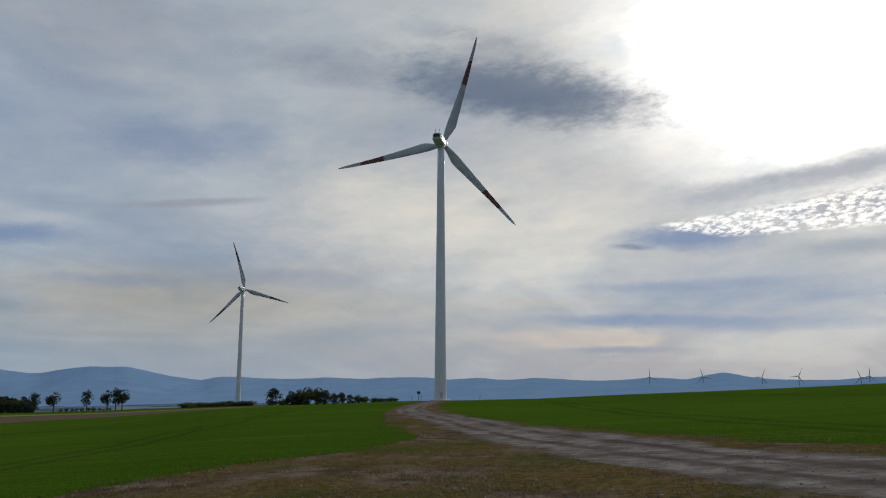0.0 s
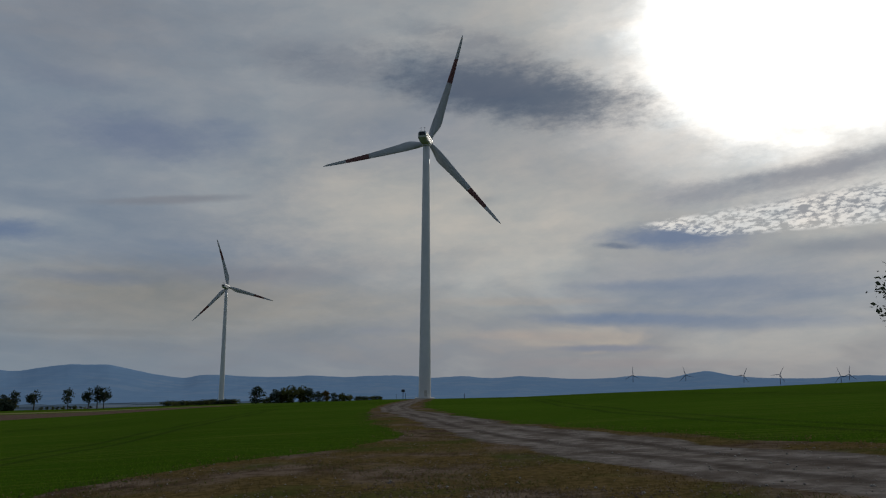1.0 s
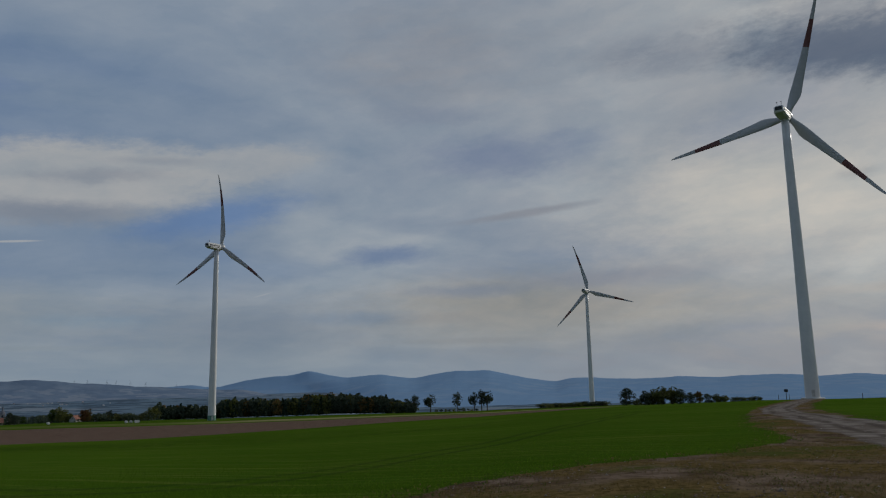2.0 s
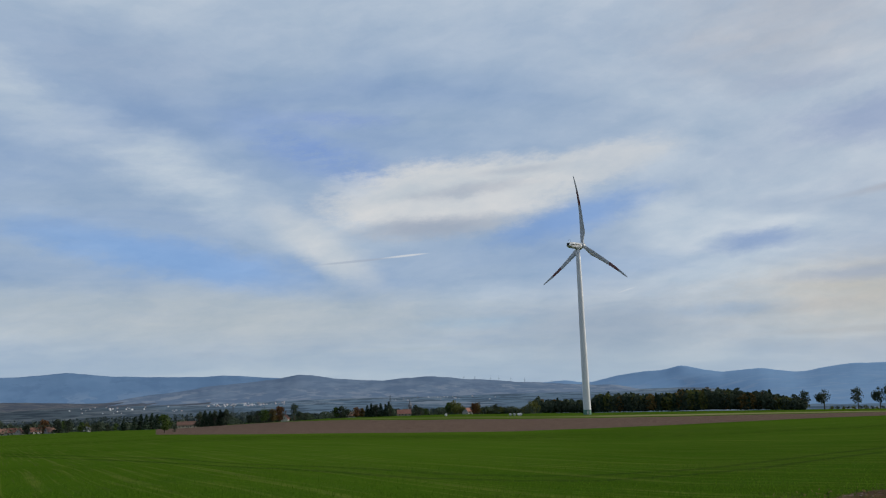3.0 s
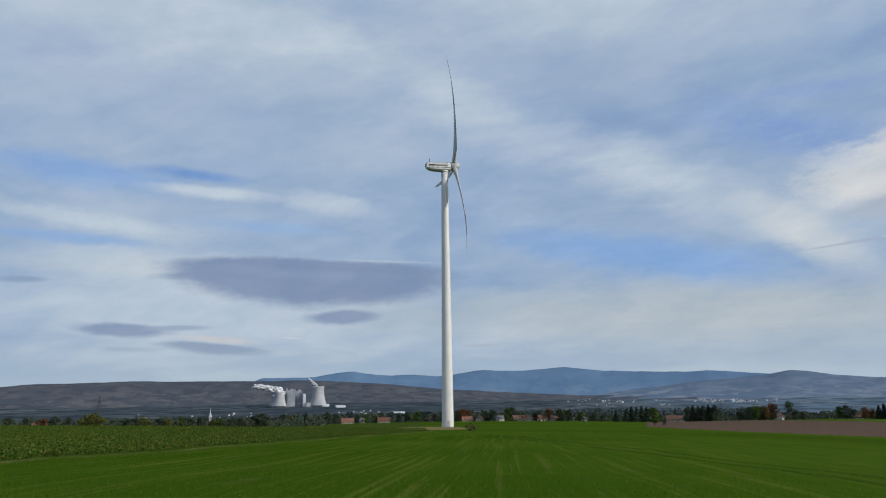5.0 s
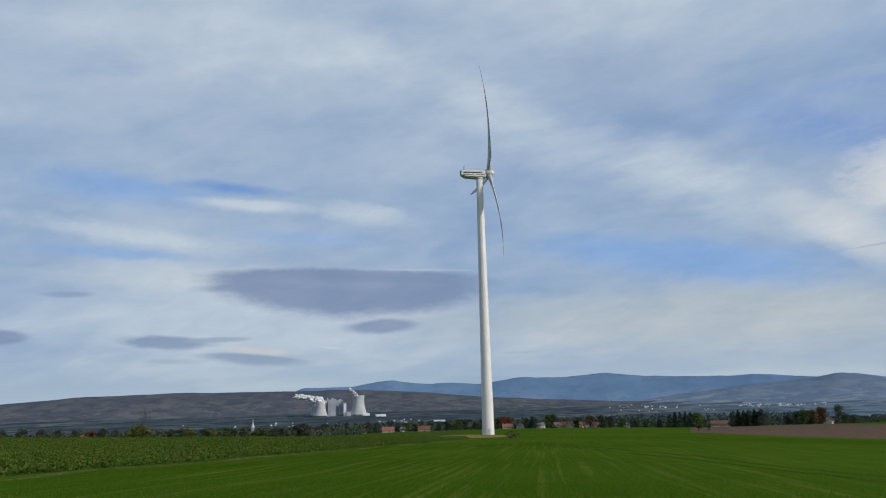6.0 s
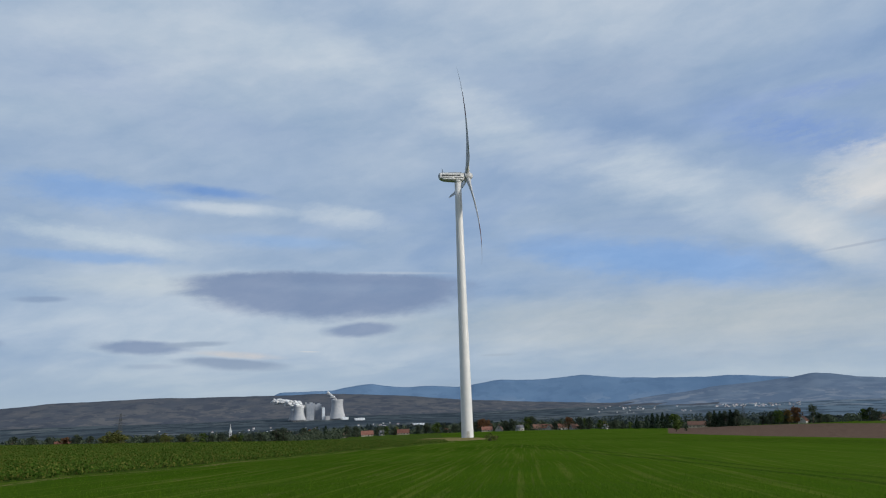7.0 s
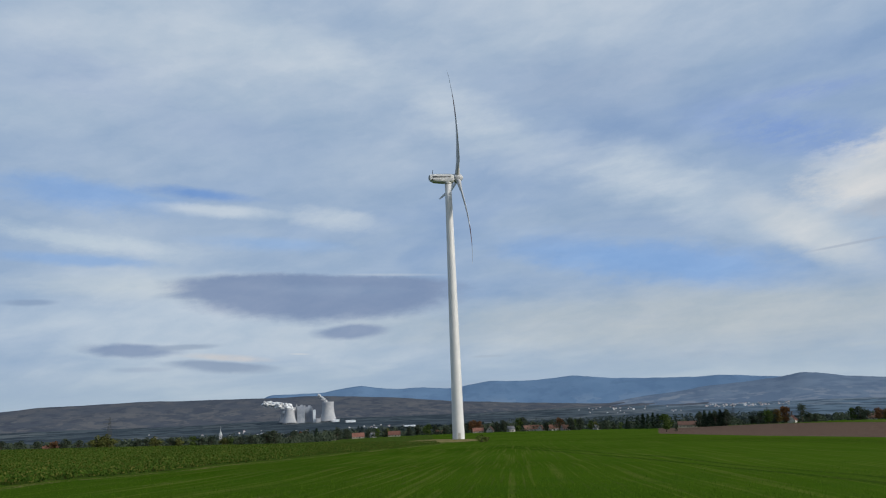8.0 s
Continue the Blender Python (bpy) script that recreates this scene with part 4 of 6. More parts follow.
def wind_turbine(base, hub_z, face, phase, label, band=False, detail=True, group="wind turbines"):
    """face: bearing that the rotor looks to; phase: first blade's angle from straight up, clockwise seen from the tail."""
    top = empty("wind_turbine", Matrix.Translation(base), label, "wind turbine", group)
    h = hub_z - base.z
    t = h - 1.9
    prof = [(2.25, -1.5), (2.25, 0.0)] + [(2.25 + (1.28 - 2.25) * (k / 12) ** 0.9, t * k / 12) for k in range(1, 13)]
    v, f = lathe(prof, 32)
    tower = mesh_ob("tower", v, f, M_STEEL, top, "white tapered steel tower", True)
    if detail:
        for k in (0.27, 0.55, 0.8):
            r = 2.25 + (1.28 - 2.25) * k ** 0.9
            v, f = lathe([(r - 0.02, t * k - 0.09), (r + 0.035, t * k - 0.07), (r + 0.035, t * k + 0.07), (r - 0.02, t * k + 0.09)], 32, False)
            mesh_ob("flange", v, f, M_STEEL, tower, smooth=False)
        v, f = lathe([(3.6, -1.6), (3.6, 0.12), (3.3, 0.22), (2.2, 0.25)], 32)
        mesh_ob("foundation", v, f, M_CONCRETE, top, "round concrete foundation ring")
        toward = math.atan2(-base.x, base.y)
        door = part("door", box_bm(1.0, 0.16, 2.2, 0.05), M_CONCRETE, tower, "grey steel access door")
        door.matrix_basis = Matrix.Rotation(toward, 4, "Z") @ Matrix.Translation((0.3, -2.2, 1.75))
        if band:
            v, f = lathe([(2.262, 0.2), (2.262, 3.2), (2.24, 3.25)], 32, False)
            mesh_ob("base_band", v, f, M_GREENBAND, top, "green painted band at the foot", True)
    turn = Matrix.Translation((0, 0, h)) @ Matrix.Rotation(radians(face), 4, "Z")
    nac = part("nacelle", nacelle_bm(), M_STEEL, top, "white boxy nacelle housing")
    nac.matrix_basis = turn
    if detail:
        collar = mesh_ob("yaw_collar", *lathe([(1.3, t - 0.4), (1.5, t - 0.2), (1.5, t + 0.45), (1.3, t + 0.5)], 24), M_STEEL, top, "", True)
        for s in (-1, 1):
            stripe = part("side_stripe", box_bm(0.03, 4.6, 0.42, 0.01, (s * 1.79, -1.4, 0.25)), M_DARK, nac, "dark stripe along the side")
            part("side_mark", box_bm(0.03, 2.4, 0.55, 0.01, (s * 1.765, -5.0, 0.3)), M_DARK, nac, "dark plain mark on the side")
        for s in (-1, 1):
            part("hull_seam", box_bm(0.05, 8.6, 0.2, 0.02, (s * 1.77, -2.2, -0.62)), M_DARK, nac, "dark seam between upper and lower hull")
        part("tail_cap", box_bm(2.3, 0.25, 1.3, 0.1, (0, -7.36, 0.55)), M_DARK, nac, "dark tail panel")
        part("rear_vent", box_bm(1.7, 0.08, 0.9, 0.02, (0, -7.52, 0.5)), M_DARK, nac, "dark vent at the tail")
        for x in (-0.7, 0.7):
            mast = mesh_ob("wind_mast", *lathe([(0.07, 1.5), (0.05, 3.3)], 8), M_DARK, nac, "thin instrument mast")
            mast.location = (x, -6.0, 0)
            part("wind_vane", box_bm(0.5, 0.08, 0.16, 0.02, (0, 0, 3.2)), M_DARK, mast)
    axis = turn @ Matrix.Rotation(radians(TILT), 4, "X") @ Matrix.Translation((0, OVERHANG, 0))
    v, f = lathe([(1.45, -1.5), (1.75, -0.9), (1.75, 0.5), (1.45, 1.3), (0.95, 1.9), (0.3, 2.25)], 20)
    hub = mesh_ob("rotor_hub", [(x, z, -y) for x, y, z in v], f, M_BLADE, top, "white rounded rotor hub", True)
    hub.matrix_basis = axis
    for k in range(3):
        b = new("blade", BLADE)
        b.parent = top
        b["label"] = "slender white blade with red bands"
        b.matrix_basis = axis @ Matrix.Rotation(radians(phase + 120 * k), 4, "Y")
    return top


def turbine_at(az_deg, r, base_z, hub_z, face, phase, label, band=False):
    p = bearing(az_deg) * r
    return wind_turbine(Vector((p.x, p.y, base_z)), hub_z, face, phase, label, band)


turbine_at(0.19, 280.1, -7.95, 89.0, -12.8, 19.8, "tall white wind turbine where the dirt track ends")
turbine_at(14.88, 680.8, -25.2, 73.6, -7.1, -13.3, "white wind turbine rising behind a dark hedge")
turbine_at(87.64, 287.0, -14.1, 85.9, 5.0, 34.0, "tall white wind turbine on a bare patch in the crop")
turbine_at(42.45, 456.0, -20.35, 79.3, -6.2, 3.5, "white wind turbine with a green base band by ploughed soil", True)

# white turbines given a dark blue-grey: backlight and haze put into the colour
M_FAR_TURBINE = simple("far_turbine_haze", (0.10, 0.125, 0.17), (0.13, 0.155, 0.20), 0.1, 0.6)
far = wind_turbine(at(-15.05, 3900), -14.0, -12.0, 0.0, "distant white wind turbine behind the green hill", detail=False, group="distant wind turbines")
for c in far.children:
    if c.name.startswith("blade"):
        c.data = BLADE.copy()
    c.data.materials.clear()
    c.data.materials.append(M_FAR_TURBINE)
    c.data.materials.append(M_FAR_TURBINE)
for a, r, dz, ph in ((-18.7, 3900, 0, -16), (-22.55, 3950, 0, 24), (-24.85, 3900, 4, 26), (-28.55, 3900, 0, -22), (-29.05, 4100, 6, 5)):
    q = copy_thing(far, Matrix.Translation(bearing(a) * r + Vector((0, 0, far.location.z + dz))))
    for c in q.children:
        if c.name.startswith(("blade", "rotor")):
            rot = Matrix.Translation((0, 0, -14.0 - far.location.z)) @ Matrix.Rotation(radians(-12), 4, "Z") @ Matrix.Rotation(radians(TILT), 4, "X") @ Matrix.Translation((0, OVERHANG, 0))
            c.matrix_basis = rot @ Matrix.Rotation(radians(ph), 4, "Y") @ rot.inverted() @ c.matrix_basis

# the wind farm on the far ridge
for a, e, ph in ((51.4, 0.02, 10), (50.6, -0.02, 50), (49.4, -0.08, 80), (48.8, -0.08, 20), (47.9, -0.15, 100), (46.9, -0.22, 60), (44.9, -0.38, 30)):
    p = bearing(a) * 4570
    copy_thing(far, Matrix.Translation((p.x, p.y, 4600 * math.tan(radians(e)) - 8)) @ Matrix.Rotation(radians(ph * 0.1), 4, "Z") @ Matrix.Diagonal((0.36, 0.36, 0.36, 1)))["label"] = "tiny white wind turbine on a distant ridge"

# ------------------------------------------------------------------ trees and bushes
def quads(centres, size, rng, flat=0.0):
    """Leaf quads with random turns round the centres: verts and faces."""
    n = len(centres)
    a = rng.normal(size=(n, 3))
    a[:, 2] *= 1 - flat
    a /= np.linalg.norm(a, axis=1)[:, None] + 1e-9
    b = np.cross(a, rng.normal(size=(n, 3)))
    b /= np.linalg.norm(b, axis=1)[:, None] + 1e-9
    s = (size * rng.uniform(0.6, 1.4, n))[:, None]
    v = np.stack([centres - a * s * 0.6, centres + b * s * 0.36, centres + a * s * 0.6, centres - b * s * 0.36], 1).reshape(-1, 3)
    f = np.arange(4 * n).reshape(-1, 4)
    return v, f


def lobes(rng, n, w, lo, hi, core=0.55):
    """Centres and radii of the leafy masses of a crown of width w between heights lo and hi."""
    out = []
    for k in range(n):
        t = rng.uniform(0, 1)
        z = lo + (hi - lo) * (0.09 + 0.81 * t)
        env = math.sqrt(max(0.05, 1 - (2 * t - 0.95) ** 2)) * 0.5 * w
        a, q = rng.uniform(0, 6.28), math.sqrt(rng.uniform(0, 1)) * (1 - core * 0.4)
        rad = rng.uniform(0.18, 0.32) * w * 0.95
        out.append((math.cos(a) * env * q, math.sin(a) * env * q, z, rad))
    return out


def stick(p, q, r0, r1, sides=6):
    p, q = Vector(p), Vector(q)
    d = (q - p).normalized()
    s = d.orthogonal().normalized()
    t = d.cross(s)
    v = [tuple(c + (s * math.cos(2 * math.pi * k / sides) + t * math.sin(2 * math.pi * k / sides)) * r) for c, r in ((p, r0), (q, r1)) for k in range(sides)]
    f = [(k, (k + 1) % sides, sides + (k + 1) % sides, sides + k) for k in range(sides)]
    return v, f


def join(pieces):
    v, f = [], []
    for a, b in pieces:
        f += [tuple(i + len(v) for i in face) for face in b]
        v += list(a)
    return v, f


def broadleaf(name, h, w, trunk, mat, seed, label, category="tree", n=760, leaf=0.85, n_lobes=15, hollow=0.35):
    rng = np.random.default_rng(seed)
    top = empty(name, Matrix.Translation((0, 0, -500)), label, category)
    lob = lobes(rng, n_lobes, w, trunk * h, h)
    r0 = 0.022 * h + 0.05
    bend = (rng.uniform(-0.02, 0.02) * h, rng.uniform(-0.02, 0.02) * h)
    mid = (bend[0], bend[1], max(trunk, 0.2) * h)
    v, f = join([stick((0, 0, -0.4), (bend[0] * 0.4, bend[1] * 0.4, 0.4 * mid[2]), r0 * 1.3, r0, 8), stick((bend[0] * 0.4, bend[1] * 0.4, 0.4 * mid[2]), mid, r0, r0 * 0.8, 8),
                 stick(mid, (bend[0] * 1.5, bend[1] * 1.5, 0.88 * h), r0 * 0.8, r0 * 0.15, 6)])
    mesh_ob("trunk", v, f, M_BARK, top, smooth=True)
    v, f = join([stick((mid[0], mid[1], mid[2] + 0.25 * max(0.0, z - mid[2])), (x, y, z), r0 * 0.42, r0 * 0.1, 5) for x, y, z, r in lob])
    mesh_ob("limb_work", v, f, M_BARK, top, smooth=True)
    pts = []
    for x, y, z, r in lob:
        k = max(6, int(n / n_lobes))
        d = rng.normal(size=(k, 3))
        d /= np.linalg.norm(d, axis=1)[:, None]
        d *= (r * rng.uniform(hollow, 1.08, k) ** 0.6)[:, None] * np.array([1, 1, 0.85])
        pts.append(d + np.array([x, y, z]))
    v, f = quads(np.concatenate(pts), leaf, rng)
    mesh_ob("crown", v, f, mat, top)
    return top


def conifer(name, h, w, mat, seed, label, n=620):
    rng = np.random.default_rng(seed)
    top = empty(name, Matrix.Translation((0, 0, -500)), label, "tree")
    v, f = stick((0, 0, -0.4), (0, 0, h * 0.96), 0.02 * h, 0.01, 7)
    mesh_ob("trunk", v, f, M_BARK, top, smooth=True)
    t = rng.uniform(0, 1, n) ** 1.25
    tier = np.floor(t * 11) / 11
    z = h * (0.06 + 0.93 * tier) + rng.uniform(-0.03, 0.02, n) * h
    rad = 0.5 * w * (1 - tier) ** 0.85 * rng.uniform(0.35, 1.1, n) + 0.05
    a = rng.uniform(0, 6.28, n)
    v, f = quads(np.stack([np.cos(a) * rad, np.sin(a) * rad, z - rad * 0.25], -1), 0.9, rng, 0.6)
    mesh_ob("crown", v, f, mat, top)
    return top


def settle(ob, az_deg, r, scale=1.0, turn=0.0, wide=None, sink=0.0, label=""):
    """Puts a copy of a thing on the ground."""
    p = at(az_deg, r)
    wide = wide or scale
    q = copy_thing(ob, Matrix.Translation((p.x, p.y, p.z - sink)) @ Matrix.Rotation(turn, 4, "Z") @ Matrix.Diagonal((wide, wide, scale, 1)))
    if label:
        q["label"] = label
    return q


PROTO = {
    "green": [broadleaf("tree", 10, 8.5, 0.16, M_LEAF, 11, "round green broadleaf tree at the field's edge"),
              broadleaf("tree", 10, 7.0, 0.2, M_LEAF, 12, "tall green broadleaf tree near the village")],
    "dark": [broadleaf("tree", 10, 8.0, 0.02, M_LEAF_DARK, 13, "dense dark green tree beside the houses"),
             broadleaf("tree", 10, 7.0, 0.03, M_LEAF_DARK, 14, "dark narrow leafy tree in the village")],
    "olive": [broadleaf("tree", 10, 8.4, 0.0, M_LEAF_OLIVE, 15, "olive-green tree turning to autumn colour")],
    "autumn": [broadleaf("tree", 10, 7.5, 0.14, M_LEAF_AUTUMN, 16, "tree with yellow-brown autumn leaves")],
    "rust": [broadleaf("tree", 10, 8.0, 0.14, M_LEAF_RUST, 17, "tree with rust-red autumn leaves")],
    "open": [broadleaf("tree", 10, 7.6, 0.32, M_LEAF_DARK, 18, "open-crowned dark tree with bare lower trunk", n=620, n_lobes=13, leaf=0.65),
             broadleaf("tree", 10, 6.4, 0.30, M_LEAF_DARK, 19, "slender open-crowned dark tree on the field margin", n=560, n_lobes=12, leaf=0.65)],
    "fir": [conifer("conifer", 10, 4.6, M_NEEDLE, 21, "dark pointed conifer in a clump"),
            conifer("conifer", 10, 5.4, M_NEEDLE, 22, "broad dark spruce in a clump")],
    "bush": [broadleaf("bush", 3, 4.4, 0.02, M_LEAF_DARK, 23, "low dark hedge bush", "bush", 220, 0.5, 9),
             broadleaf("bush", 3, 4.0, 0.02, M_LEAF_OLIVE, 24, "low olive-brown hedge bush", "bush", 220, 0.5, 9)],
}
USED = {k: 0 for k in PROTO}
TREES_RNG = random.Random(5)


def plant(kind, az_deg, r, h, wide=1.0, label=""):
    """h: height in metres."""
    row = PROTO[kind]
    ob = row[USED[kind] % len(row)]
    USED[kind] += 1
    native = 3.0 if kind == "bush" else 10.0
    h *= 1.12
    return settle(ob, az_deg, r, h / native, TREES_RNG.uniform(0, 6.28), wide * h / native, 0.15, label)


# trees and clumps along the village side: kind, bearing, distance, height
for row in [
        ("fir", 74.7, 500, 9.5), ("fir", 74.3, 505, 11.5), ("fir", 73.95, 495, 11), ("fir", 73.6, 505, 12), ("fir", 73.25, 500, 11), ("fir", 75.4, 500, 8.5),
        ("dark", 70.45, 505, 10.5), ("fir", 70.1, 500, 12), ("fir", 69.75, 500, 11.5), ("dark", 69.4, 500, 11), ("fir", 69.05, 500, 12), ("dark", 68.7, 500, 11),
        ("dark", 67.0, 505, 7), ("dark", 66.5, 505, 9), ("green", 66.0, 505, 9.5), ("autumn", 65.4, 510, 10), ("rust", 64.95, 520, 12), ("dark", 65.7, 510, 10), ("open", 63.9, 525, 12.5), ("dark", 63.1, 505, 5.5), ("dark", 63.5, 515, 7),
        ("green", 60.9, 510, 8.5), ("dark", 60.45, 510, 9), ("open", 60.1, 525, 9), ("rust", 59.4, 510, 8), ("autumn", 59.0, 515, 7),
        ("fir", 58.6, 505, 9.5), ("fir", 58.3, 505, 10.5), ("dark", 57.95, 505, 9.5), ("fir", 57.6, 505, 10.5), ("fir", 57.25, 505, 10), ("dark", 56.9, 505, 8), ("fir", 57.0, 530, 12), ("dark", 54.7, 510, 6.5), ("green", 54.25, 510, 5), ("dark", 55.0, 515, 8),
        ("green", 52.6, 520, 9.5), ("olive", 52.15, 515, 11), ("olive", 51.75, 520, 9.5), ("rust", 50.75, 515, 8.5), ("autumn", 50.45, 520, 9), ("dark", 49.1, 540, 8), ("dark", 48.75, 545, 6), ("olive", 46.6, 540, 10.5), ("olive", 46.3, 545, 11), ("dark", 47.1, 550, 6),
        ("dark", 91.3, 520, 6.5), ("dark", 90.65, 515, 8), ("green", 89.85, 510, 8), ("dark", 89.3, 520, 7), ("green", 90.1, 530, 7), ("dark", 88.6, 520, 6), ("dark", 88.0, 525, 8), ("dark", 86.95, 540, 9), ("rust", 86.55, 535, 10.5), ("rust", 86.1, 545, 9.5),
        ("dark", 84.75, 525, 8), ("dark", 84.3, 520, 9), ("green", 83.25, 520, 9.5), ("fir", 83.0, 530, 10), ("dark", 82.85, 540, 11), ("dark", 81.2, 530, 7.5), ("rust", 80.25, 535, 10), ("dark", 79.4, 525, 9.5), ("dark", 78.75, 520, 9), ("green", 78.0, 525, 7), ("dark", 77.3, 520, 5.5),
        ("dark", 76.9, 520, 7), ("dark", 76.4, 520, 5), ("green", 75.9, 520, 5), ("olive", 77.7, 535, 7), ("dark", 82.2, 545, 8), ("dark", 80.8, 545, 8), ("green", 79.0, 540, 8.5), ("dark", 85.0, 545, 8),
        ("dark", 99.6, 420, 7.5), ("dark", 98.7, 430, 8), ("fir", 98.0, 440, 9), ("rust", 99.1, 440, 7), ("dark", 97.3, 450, 7), ("dark", 96.5, 450, 8.5), ("dark", 95.8, 470, 7.5), ("dark", 94.3, 500, 6), ("green", 93.6, 510, 6.5), ("dark", 93.0, 520, 6), ("olive", 92.9, 530, 7),
        ("dark", 101.5, 350, 7.5), ("dark", 101.0, 352, 8), ("dark", 102.6, 350, 5.5), ("dark", 103.3, 350, 5), ("green", 104.0, 345, 4.5), ("olive", 104.5, 345, 5), ("dark", 105.3, 340, 6), ("dark", 106.0, 340, 5), ("green", 106.6, 335, 5.5), ("olive", 107.5, 330, 5), ("dark", 108.0, 330, 5.5),
        ("olive", 109.0, 320, 6), ("dark", 109.6, 325, 5.5), ("dark", 110.2, 330, 5.5), ("olive", 112.0, 322, 8.0), ("olive", 112.7, 322, 7.4), ("dark", 113.8, 330, 5.5), ("dark", 114.6, 330, 6.5), ("rust", 115.2, 335, 5.5), ("dark", 116.2, 330, 5.5), ("dark", 117.2, 330, 6),
        ("dark", 118.3, 330, 6), ("dark", 119.4, 330, 6.5), ("dark", 120.5, 330, 6)]:
    kind, a, r, h = row
    plant(kind, a, r, h * (0.78 if h < 10 or 46 < a < 100 else 1.0) * (0.85 if a > 100 and h < 9 else 1.0), 1.35 if a > 100 else 1.0)
plant("green", 72.75, 318, 6.4, 1.1, "lone round dark tree on the crop's edge")
plant("bush", 72.15, 338, 2.6, 0.6, "small pale shrub beside a lone tree")
plant("bush", 85.97, 176, 1.5, 1.4, "low dark bush on the bare grassy patch")
# trees and bushes along the southern margin
for row in [("open", 27.9, 600, 11.6, 1.0), ("open", 26.75, 600, 13.4, 1.05), ("dark", 28.5, 605, 10), ("open", 24.75, 600, 12.6, 0.95), ("open", 23.5, 600, 14.2, 0.9), ("open", 22.95, 605, 13.8, 0.95), ("open", 22.55, 600, 14.4, 0.9),
            ("dark", 12.45, 480, 9.3, 1.15), ("dark", 11.1, 480, 7.6, 1.3), ("olive", 10.6, 485, 8.6, 1.35), ("olive", 9.9, 480, 9.8, 1.35), ("olive", 9.3, 485, 9.6, 1.35), ("dark", 8.7, 485, 7.8, 1.4), ("dark", 8.05, 490, 6.2, 1.5), ("autumn", 7.45, 500, 6.6, 1.2), ("dark", 6.85, 490, 5.0, 1.6), ("olive", 6.2, 490, 5.0, 1.6), ("olive", 5.7, 490, 4.2, 1.6)]:
    plant(*row)
for k in range(22):
    plant("bush", 18.6 - 0.225 * k, 545 + TREES_RNG.uniform(-8, 8), TREES_RNG.uniform(2.2, 3.4), 2.1)
for k in range(9):
    plant("bush", 11.9 - 0.24 * k, 488, TREES_RNG.uniform(2.6, 4.0), 1.3)
for k in range(12):
    plant("bush", 5.2 - 0.16 * k, 640, TREES_RNG.uniform(2.4, 3.4), 1.3, "low dark bush in a distant hedge")
for k in range(14):
    plant("bush", 50.2 - 0.26 * k, 530, TREES_RNG.uniform(2.8, 4.2), 1.1)
for k in range(10):
    plant("bush", 26.3 - 0.33 * k, 605, TREES_RNG.uniform(1.6, 2.6), 1.2)
for row in PROTO.values():
    for ob in row:
        for o in (*ob.children_recursive, ob):
            bpy.data.objects.remove(o)


def woodland():
    """The dense mixed wood behind the ploughed land, one mass of crowns."""
    rng = np.random.default_rng(31)
    vs, fs, sl, total = [], [], [], 0
    for k in range(560):
        a = rng.uniform(28.0, 46.2)
        depth = rng.uniform(0, 40)
        tall = (12.6 if a < 42 else 8.8) + (2.2 if 32 < a < 36 else 0) - (3.0 * max(0, 30.5 - a))
        h = max(5.0, tall + rng.normal() * 1.1)
        p = at(a, 590 + depth)
        conif = rng.uniform() < 0.3
        n = 120
        if conif:
            t = rng.uniform(0, 1, n) ** 1.2
            rad, z = 2.3 * (1 - t) * rng.uniform(0.3, 1, n) + 0.1, h * (0.1 + 0.92 * t)
        else:
            t = rng.uniform(0, 1, n)
            rad, z = 4.4 * np.sqrt(np.clip(1 - (2 * t - 0.9) ** 2, 0.05, 1)) * rng.uniform(0.4, 1, n), h * (0.12 + 0.86 * t)
        b = rng.uniform(0, 6.28, n)
        v, f = quads(np.stack([p.x + np.cos(b) * rad, p.y + np.sin(b) * rad, p.z + z], -1), 1.7, rng)
        vs.append(v)
        fs.append(f + total)
        total += len(v)
        sl.append(np.full(n, 0 if conif else rng.choice([1, 1, 1, 1, 1, 2, 2, 3])))
    return mesh_ob("woodland", np.concatenate(vs), np.concatenate(fs), [M_NEEDLE, M_LEAF_DARK, M_LEAF_OLIVE, M_LEAF_AUTUMN], slots=np.concatenate(sl))


tagged(woodland(), "dense dark mixed wood with some autumn crowns", "woodland", kind="stuff")


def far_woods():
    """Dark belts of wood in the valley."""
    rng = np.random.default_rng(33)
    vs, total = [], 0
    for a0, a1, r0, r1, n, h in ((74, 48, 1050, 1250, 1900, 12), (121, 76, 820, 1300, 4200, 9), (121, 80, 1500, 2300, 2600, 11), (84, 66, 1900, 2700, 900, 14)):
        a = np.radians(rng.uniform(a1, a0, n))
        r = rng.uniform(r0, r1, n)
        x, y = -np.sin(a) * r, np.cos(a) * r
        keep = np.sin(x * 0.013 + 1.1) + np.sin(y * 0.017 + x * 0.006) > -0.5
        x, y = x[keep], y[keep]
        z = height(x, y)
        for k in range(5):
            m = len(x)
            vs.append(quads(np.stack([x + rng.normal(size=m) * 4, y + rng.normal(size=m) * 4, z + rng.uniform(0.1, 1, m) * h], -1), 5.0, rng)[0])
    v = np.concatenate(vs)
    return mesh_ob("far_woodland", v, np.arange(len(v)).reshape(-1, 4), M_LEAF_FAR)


# leaf colour greyed and blued to carry the valley haze
M_LEAF_FAR = leafy("leaf_hazy", (0.030, 0.044, 0.045), (0.062, 0.078, 0.072))
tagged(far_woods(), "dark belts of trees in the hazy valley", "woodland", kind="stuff")



